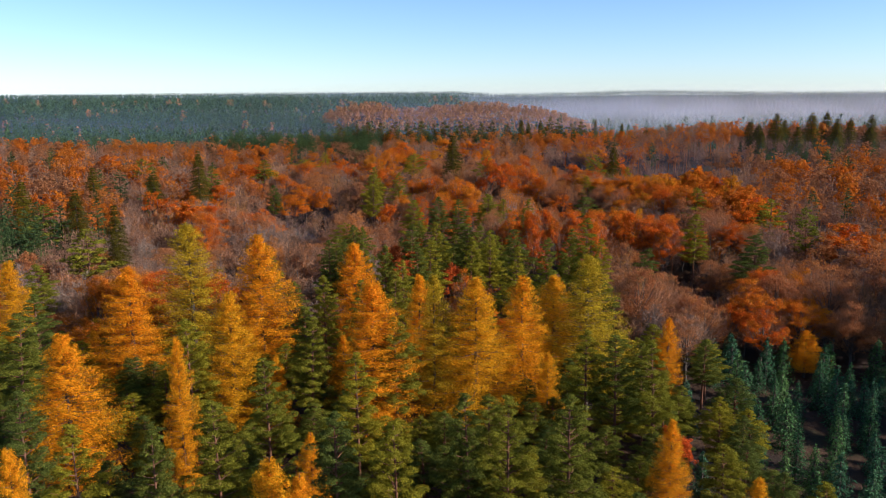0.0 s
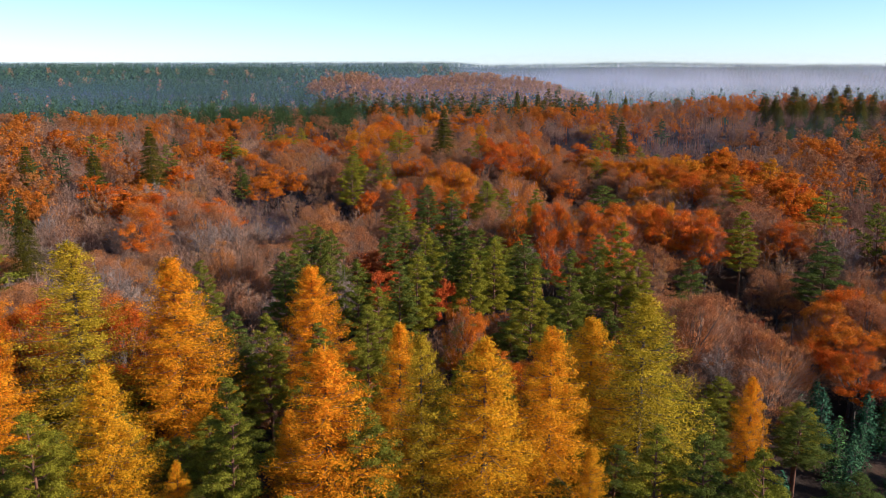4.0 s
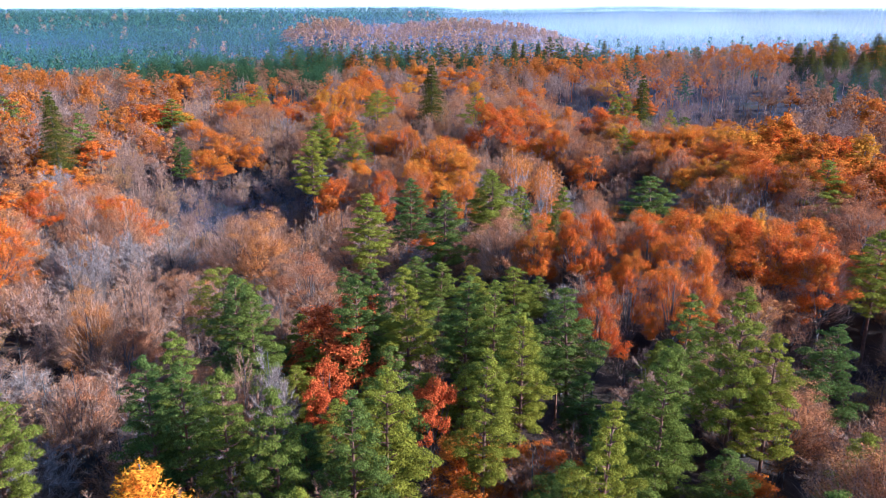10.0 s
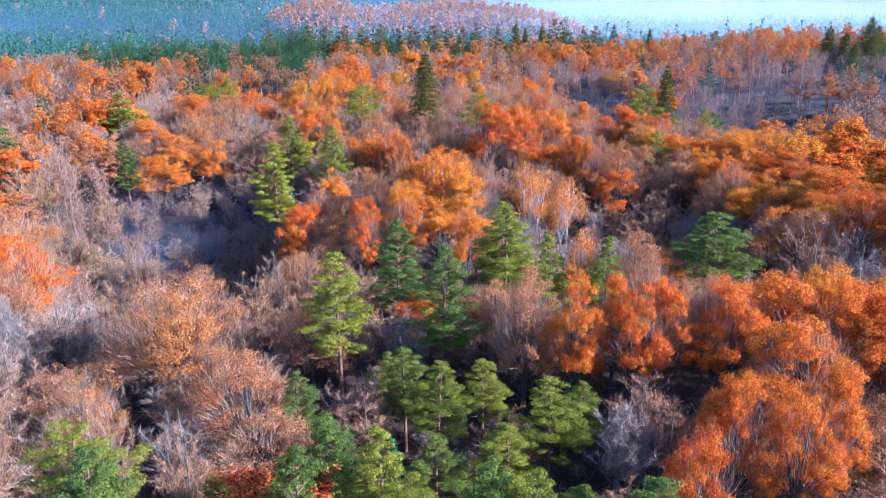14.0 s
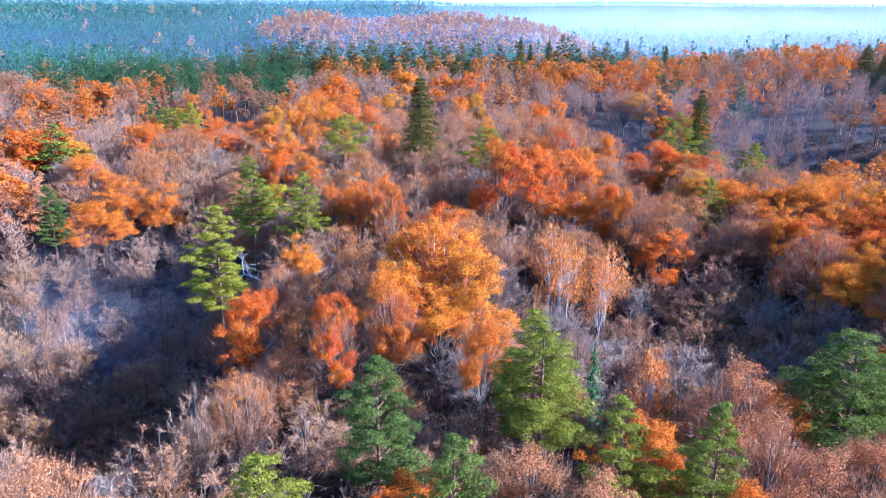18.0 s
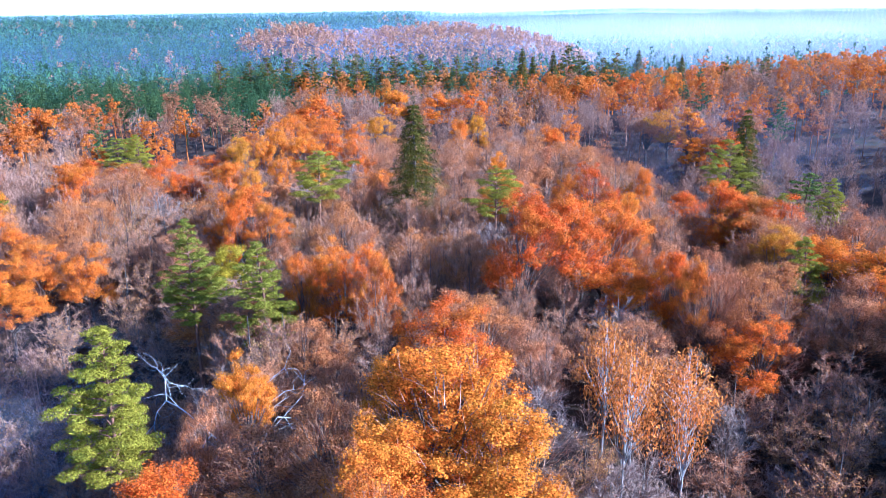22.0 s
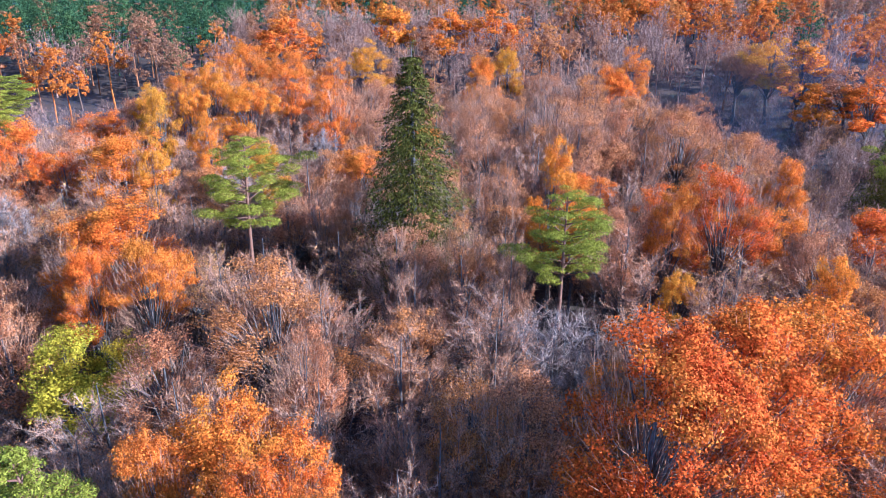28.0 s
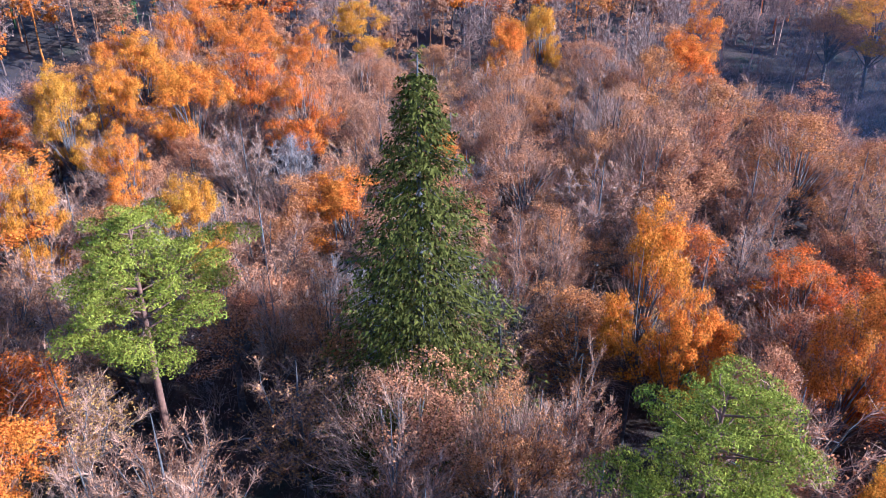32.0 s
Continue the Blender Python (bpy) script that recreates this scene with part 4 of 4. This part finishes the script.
def wood(name, label, mat, template, places, stems=True):
    """One mesh of many trees: places holds x, y, height scale."""
    (full, (sv, sf)), (cv, cf) = template
    quads = np.concatenate([sf[:, [0, 1, 2]], sf[:, [0, 2, 3]]]) if stems else np.zeros((0, 3), int)
    if not stems:
        sv = np.zeros((0, 3))
    v0 = np.concatenate([sv, cv])
    f0 = np.concatenate([quads, cf + len(sv)])
    p = np.array(places)
    n = len(p)
    turn = r_fill.uniform(0, 6.28, n)
    c, s = np.cos(turn), np.sin(turn)
    k = p[:, 2]
    V = np.empty((n, len(v0), 3), np.float32)
    V[:, :, 0] = (v0[None, :, 0] * c[:, None] - v0[None, :, 1] * s[:, None]) * k[:, None] + p[:, 0:1]
    V[:, :, 1] = (v0[None, :, 0] * s[:, None] + v0[None, :, 1] * c[:, None]) * k[:, None] + p[:, 1:2]
    V[:, :, 2] = v0[None, :, 2] * k[:, None] + ground_z(p[:, 0], p[:, 1])[:, None]
    F = f0[None] + (np.arange(n) * len(v0))[:, None, None]
    tagged(new(name, mesh_of(name, V.reshape(-1, 3), F.reshape(-1, 3), mat)), label, "forest", kind="stuff")


def tone(name, stops, lo=0.55, hi=1.5, through=0.4, scale=0.06):
    """Leaves of a whole wood: the tone drifts from tree to tree over the ground."""
    m, nt, bsdf = material(name, 0.8)
    bsdf.inputs["Specular IOR Level"].default_value = 0.05
    geo = nt.nodes.new("ShaderNodeNewGeometry")
    base = ramp(nt, texture(nt, scale, 2.0, 0.7), stops)
    shade = ramp(nt, geo.outputs["Random Per Island"], [(0.0, (lo,) * 3), (1.0, (hi,) * 3)])
    colour = blend(nt, "MULTIPLY", 1.0, base, shade)
    nt.links.new(colour, bsdf.inputs["Base Color"])
    tr = nt.nodes.new("ShaderNodeBsdfTranslucent")
    nt.links.new(colour, tr.inputs[0])
    mix = nt.nodes.new("ShaderNodeMixShader")
    mix.inputs[0].default_value = through
    nt.links.new(bsdf.outputs[0], mix.inputs[1])
    nt.links.new(tr.outputs[0], mix.inputs[2])
    nt.links.new(mix.outputs[0], nt.nodes["Material Output"].inputs[0])
    return m


WOOD_RUST = tone("rust_wood", [(0.3, (0.46, 0.105, 0.01)), (0.5, (0.54, 0.16, 0.012)), (0.7, (0.48, 0.18, 0.035))])
WOOD_FADED = tone("faded_wood", [(0.3, (0.35, 0.125, 0.04)), (0.5, (0.37, 0.155, 0.06)), (0.7, (0.31, 0.15, 0.07))])
WOOD_BARE = tone("bare_wood", [(0.3, (0.28, 0.135, 0.075)), (0.5, (0.34, 0.18, 0.105)), (0.7, (0.3, 0.18, 0.12))], lo=0.35, through=0.05)
WOOD_PINE = tone("pine_wood", [(0.3, (0.045, 0.075, 0.025)), (0.5, (0.065, 0.095, 0.03)), (0.7, (0.1, 0.125, 0.03))], lo=0.3, hi=1.8)

groups = {}
for x, y in spots(-330, 350, 0, 520, 7.9, r_fill):
    if not seen_or_shading(x, y) or y > spur_end(x) + 22 or (abs(x) < NEAR_X + 2 and 24 < y < NEAR_Y + 1) or (y < 24 and x < 30) or ((named - (x, y)) ** 2).sum(1).min() < 16:
        continue
    kind, h = fill_kind(x, y, r_fill)
    if y < 200 and x < -55 and kind not in ("pine", "spruce") and r_fill.uniform() < 0.4:
        kind, h = "pine", 19.0
    if kind == "young":
        kind = "spruce"
    kind = {"gold": "rust", "grey": "bare", "larch": "pine"}.get(kind, kind)
    base_h = {"spruce": 26.0, "pine": 21.0, "bare": 17.0}.get(kind, 18.0)
    groups.setdefault((kind, (abs(x) < 125 and y < 400) or (y > 375 and abs(x) < 190), int(r_fill.integers(2))), []).append((x, y, h / base_h))
groups.setdefault(("bare", True, 0), []).extend(side_wood)
WOODS = {"rust": ("rust_wood", "mass of rust-orange autumn trees", WOOD_RUST), "faded": ("faded_wood", "mass of faded brown beeches", WOOD_FADED),
         "bare": ("bare_wood", "mass of bare brown trees", WOOD_BARE), "pine": ("pine_wood", "mass of green pines", WOOD_PINE),
         "spruce": ("spruce_wood", "mass of small dark conifers", WOOD_PINE)}
for seed, ((kind, fine, half), places) in enumerate(groups.items()):
    wood(*WOODS[kind], coarse(kind, 400 + seed, fine), places)

# far hills
far_stem = (sticks([[((0, 0, 0), 0.3), ((0, 0, 9), 0.2)]], 3), sticks([[((0, 0, 9), 0.2), ((0, 0, 15), 0.1)]], 3))
far_pine = lambda s, n: (far_stem, pine(s, tufts=n, per=2, size=2.4, spread=3.4, bottom=0.12)[1])
far_leaf = lambda s, n, size: (far_stem, leafy(s, leaves=n, size=size, clumps=40, rx=4.5)[1])
tall_pine = lambda s: (far_stem, pine(s, tufts=26, per=4, size=1.25, spread=3.0, bottom=0.15)[1])
front_pine, hill_pine, hill_leaf, back_pine = [], [], [], []
for x, y in spots(-900, 780, 455, 1500, 10.2, r_fill):
    if abs(x) > 0.6 * y + 8 or y < spur_end(x) + 22:
        continue
    near_hill = bowl(x, y, 24, 950, 100, 100) + bowl(x, y, -104, 905, 40, 55) + bowl(x, y, 118, 915, 48, 55) > 0.3
    if near_hill or r_fill.uniform() < 0.025:
        hill_leaf.append((x, y, r_fill.uniform(0.8, 1.2)))
    elif y < 1000:
        front_pine.append((x, y, r_fill.uniform(0.85, 1.3)))
    elif r_fill.uniform() < 0.7:
        hill_pine.append((x, y, r_fill.uniform(0.85, 1.3)))
for x, y in spots(-1500, 1500, 1500, 2330, 12.0, r_fill):
    if abs(x) < 0.62 * y:
        back_pine.append((x, y, r_fill.uniform(0.8, 1.1)))
wood("valley_pine_wood", "pine forest on the near slope of the valley", FAR_PINE, tall_pine(413), front_pine)
wood("hillside_pine_wood", "pine forest on the far hillside", FAR_PINE, far_pine(410, 13), hill_pine)
wood("hillside_autumn_wood", "autumn trees on a far hill", FAR_RUST, far_leaf(411, 130, 1.15), hill_leaf)
wood("ridge_wood", "pine forest on the far ridge", FAR_PINE, far_pine(412, 8), back_pine)


# ---- sheets standing in for distance haze and for mist in the valley behind the spur ----
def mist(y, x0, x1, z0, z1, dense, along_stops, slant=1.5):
    """A thin slanting layer, lit by sun and sky, that stands in for haze and mist: its colour is painted bluish at
    left, whiter at right.
    """
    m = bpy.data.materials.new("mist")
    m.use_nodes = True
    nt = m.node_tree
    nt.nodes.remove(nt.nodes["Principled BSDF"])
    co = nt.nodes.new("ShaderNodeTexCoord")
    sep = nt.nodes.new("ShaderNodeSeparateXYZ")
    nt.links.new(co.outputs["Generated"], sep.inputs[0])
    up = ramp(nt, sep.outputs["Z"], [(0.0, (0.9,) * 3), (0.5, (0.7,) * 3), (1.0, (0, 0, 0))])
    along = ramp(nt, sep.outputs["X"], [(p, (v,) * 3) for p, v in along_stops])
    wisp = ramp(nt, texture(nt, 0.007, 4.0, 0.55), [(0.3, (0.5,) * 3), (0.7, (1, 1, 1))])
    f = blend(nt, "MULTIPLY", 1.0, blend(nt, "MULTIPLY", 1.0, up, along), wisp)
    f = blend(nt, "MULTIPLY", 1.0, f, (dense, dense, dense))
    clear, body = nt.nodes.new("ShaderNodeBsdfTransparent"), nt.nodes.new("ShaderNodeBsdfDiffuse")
    # haze light put into the colour: shade blue at left, sunward white at right
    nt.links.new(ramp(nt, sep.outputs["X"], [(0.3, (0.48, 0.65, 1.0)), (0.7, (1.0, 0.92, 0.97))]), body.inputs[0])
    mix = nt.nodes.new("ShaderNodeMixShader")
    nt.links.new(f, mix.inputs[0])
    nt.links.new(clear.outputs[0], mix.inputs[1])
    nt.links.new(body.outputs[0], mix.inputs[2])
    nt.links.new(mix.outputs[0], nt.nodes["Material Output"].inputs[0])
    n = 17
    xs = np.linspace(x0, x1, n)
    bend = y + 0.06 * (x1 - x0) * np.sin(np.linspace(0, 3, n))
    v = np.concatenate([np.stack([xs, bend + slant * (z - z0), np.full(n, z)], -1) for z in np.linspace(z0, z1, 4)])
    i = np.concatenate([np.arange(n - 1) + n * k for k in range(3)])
    tagged(new("haze_sheet", mesh_of("haze_sheet", v, np.stack([i, i + 1, i + n + 1, i + n], -1), m)), "thin bluish sheet standing in for distance haze and valley mist", "mist", kind="stuff")


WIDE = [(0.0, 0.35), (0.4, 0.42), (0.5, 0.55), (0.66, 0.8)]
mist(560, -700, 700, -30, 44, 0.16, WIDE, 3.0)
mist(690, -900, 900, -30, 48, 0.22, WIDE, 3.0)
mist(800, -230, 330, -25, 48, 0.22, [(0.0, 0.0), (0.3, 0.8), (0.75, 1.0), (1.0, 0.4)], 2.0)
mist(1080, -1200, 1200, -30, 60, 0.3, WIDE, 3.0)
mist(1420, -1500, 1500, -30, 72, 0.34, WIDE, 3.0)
# faint sheets added to give the shaded ravines a bluish tint
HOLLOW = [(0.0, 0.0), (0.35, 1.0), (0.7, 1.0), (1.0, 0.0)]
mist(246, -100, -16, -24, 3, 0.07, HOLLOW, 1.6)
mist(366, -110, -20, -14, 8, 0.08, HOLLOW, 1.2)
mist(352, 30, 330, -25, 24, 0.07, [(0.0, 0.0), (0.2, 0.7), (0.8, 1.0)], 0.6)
# full-width sheet that pales the far wood like distance haze
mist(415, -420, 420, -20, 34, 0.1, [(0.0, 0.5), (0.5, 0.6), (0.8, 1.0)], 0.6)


# ---- dead trees ----
for k, (x, y, tall) in enumerate(SNAGS):
    limbs = snag(500 + k, tall - float(ground_z(x, y)))
    ob = tagged(new("dead_tree"), "dead barkless tree with crooked white limbs", "tree", "dead trees")
    for j, (v, f) in enumerate(limbs):
        part = new("trunk" if j == 0 else "limb", mesh_of("limb", v, f, PALE_BARK))
        part.parent = ob
    ob.matrix_basis = pose(x, y, float(ground_z(x, y)), 0, 0, 70 * k)

# ---- undergrowth: bare saplings and brush between the trees ----
BRUSH = tone("brush_twigs", [(0.35, (0.27, 0.15, 0.1)), (0.5, (0.31, 0.19, 0.13)), (0.65, (0.31, 0.16, 0.08))], 0.5, 1.3, 0.05, 0.2)
stem, tw, lv = bare(600, h=5.5, rx=1.9, twigs=210, leaves=60, size=0.12, clumps=7, base=0.6, thick=0.04, thin=0.014, reach=0.9)
brush_places = []
for x, y in spots(-100, 110, 165, 405, 4.0, r_fill):
    deep = hollow(x, y)
    if seen_or_shading(x, y) and (deep > 0.15 or (abs(x) < 46 and y < NEAR_Y and r_fill.uniform() < 0.75)):
        brush_places.append((x, y, r_fill.uniform(0.6, 1.4) + (0.4 if deep > 0.3 else 0)))
wood("undergrowth", "brush of thin bare saplings between the trees", BRUSH, (stem, joined([tw, lv])), brush_places, stems=False)
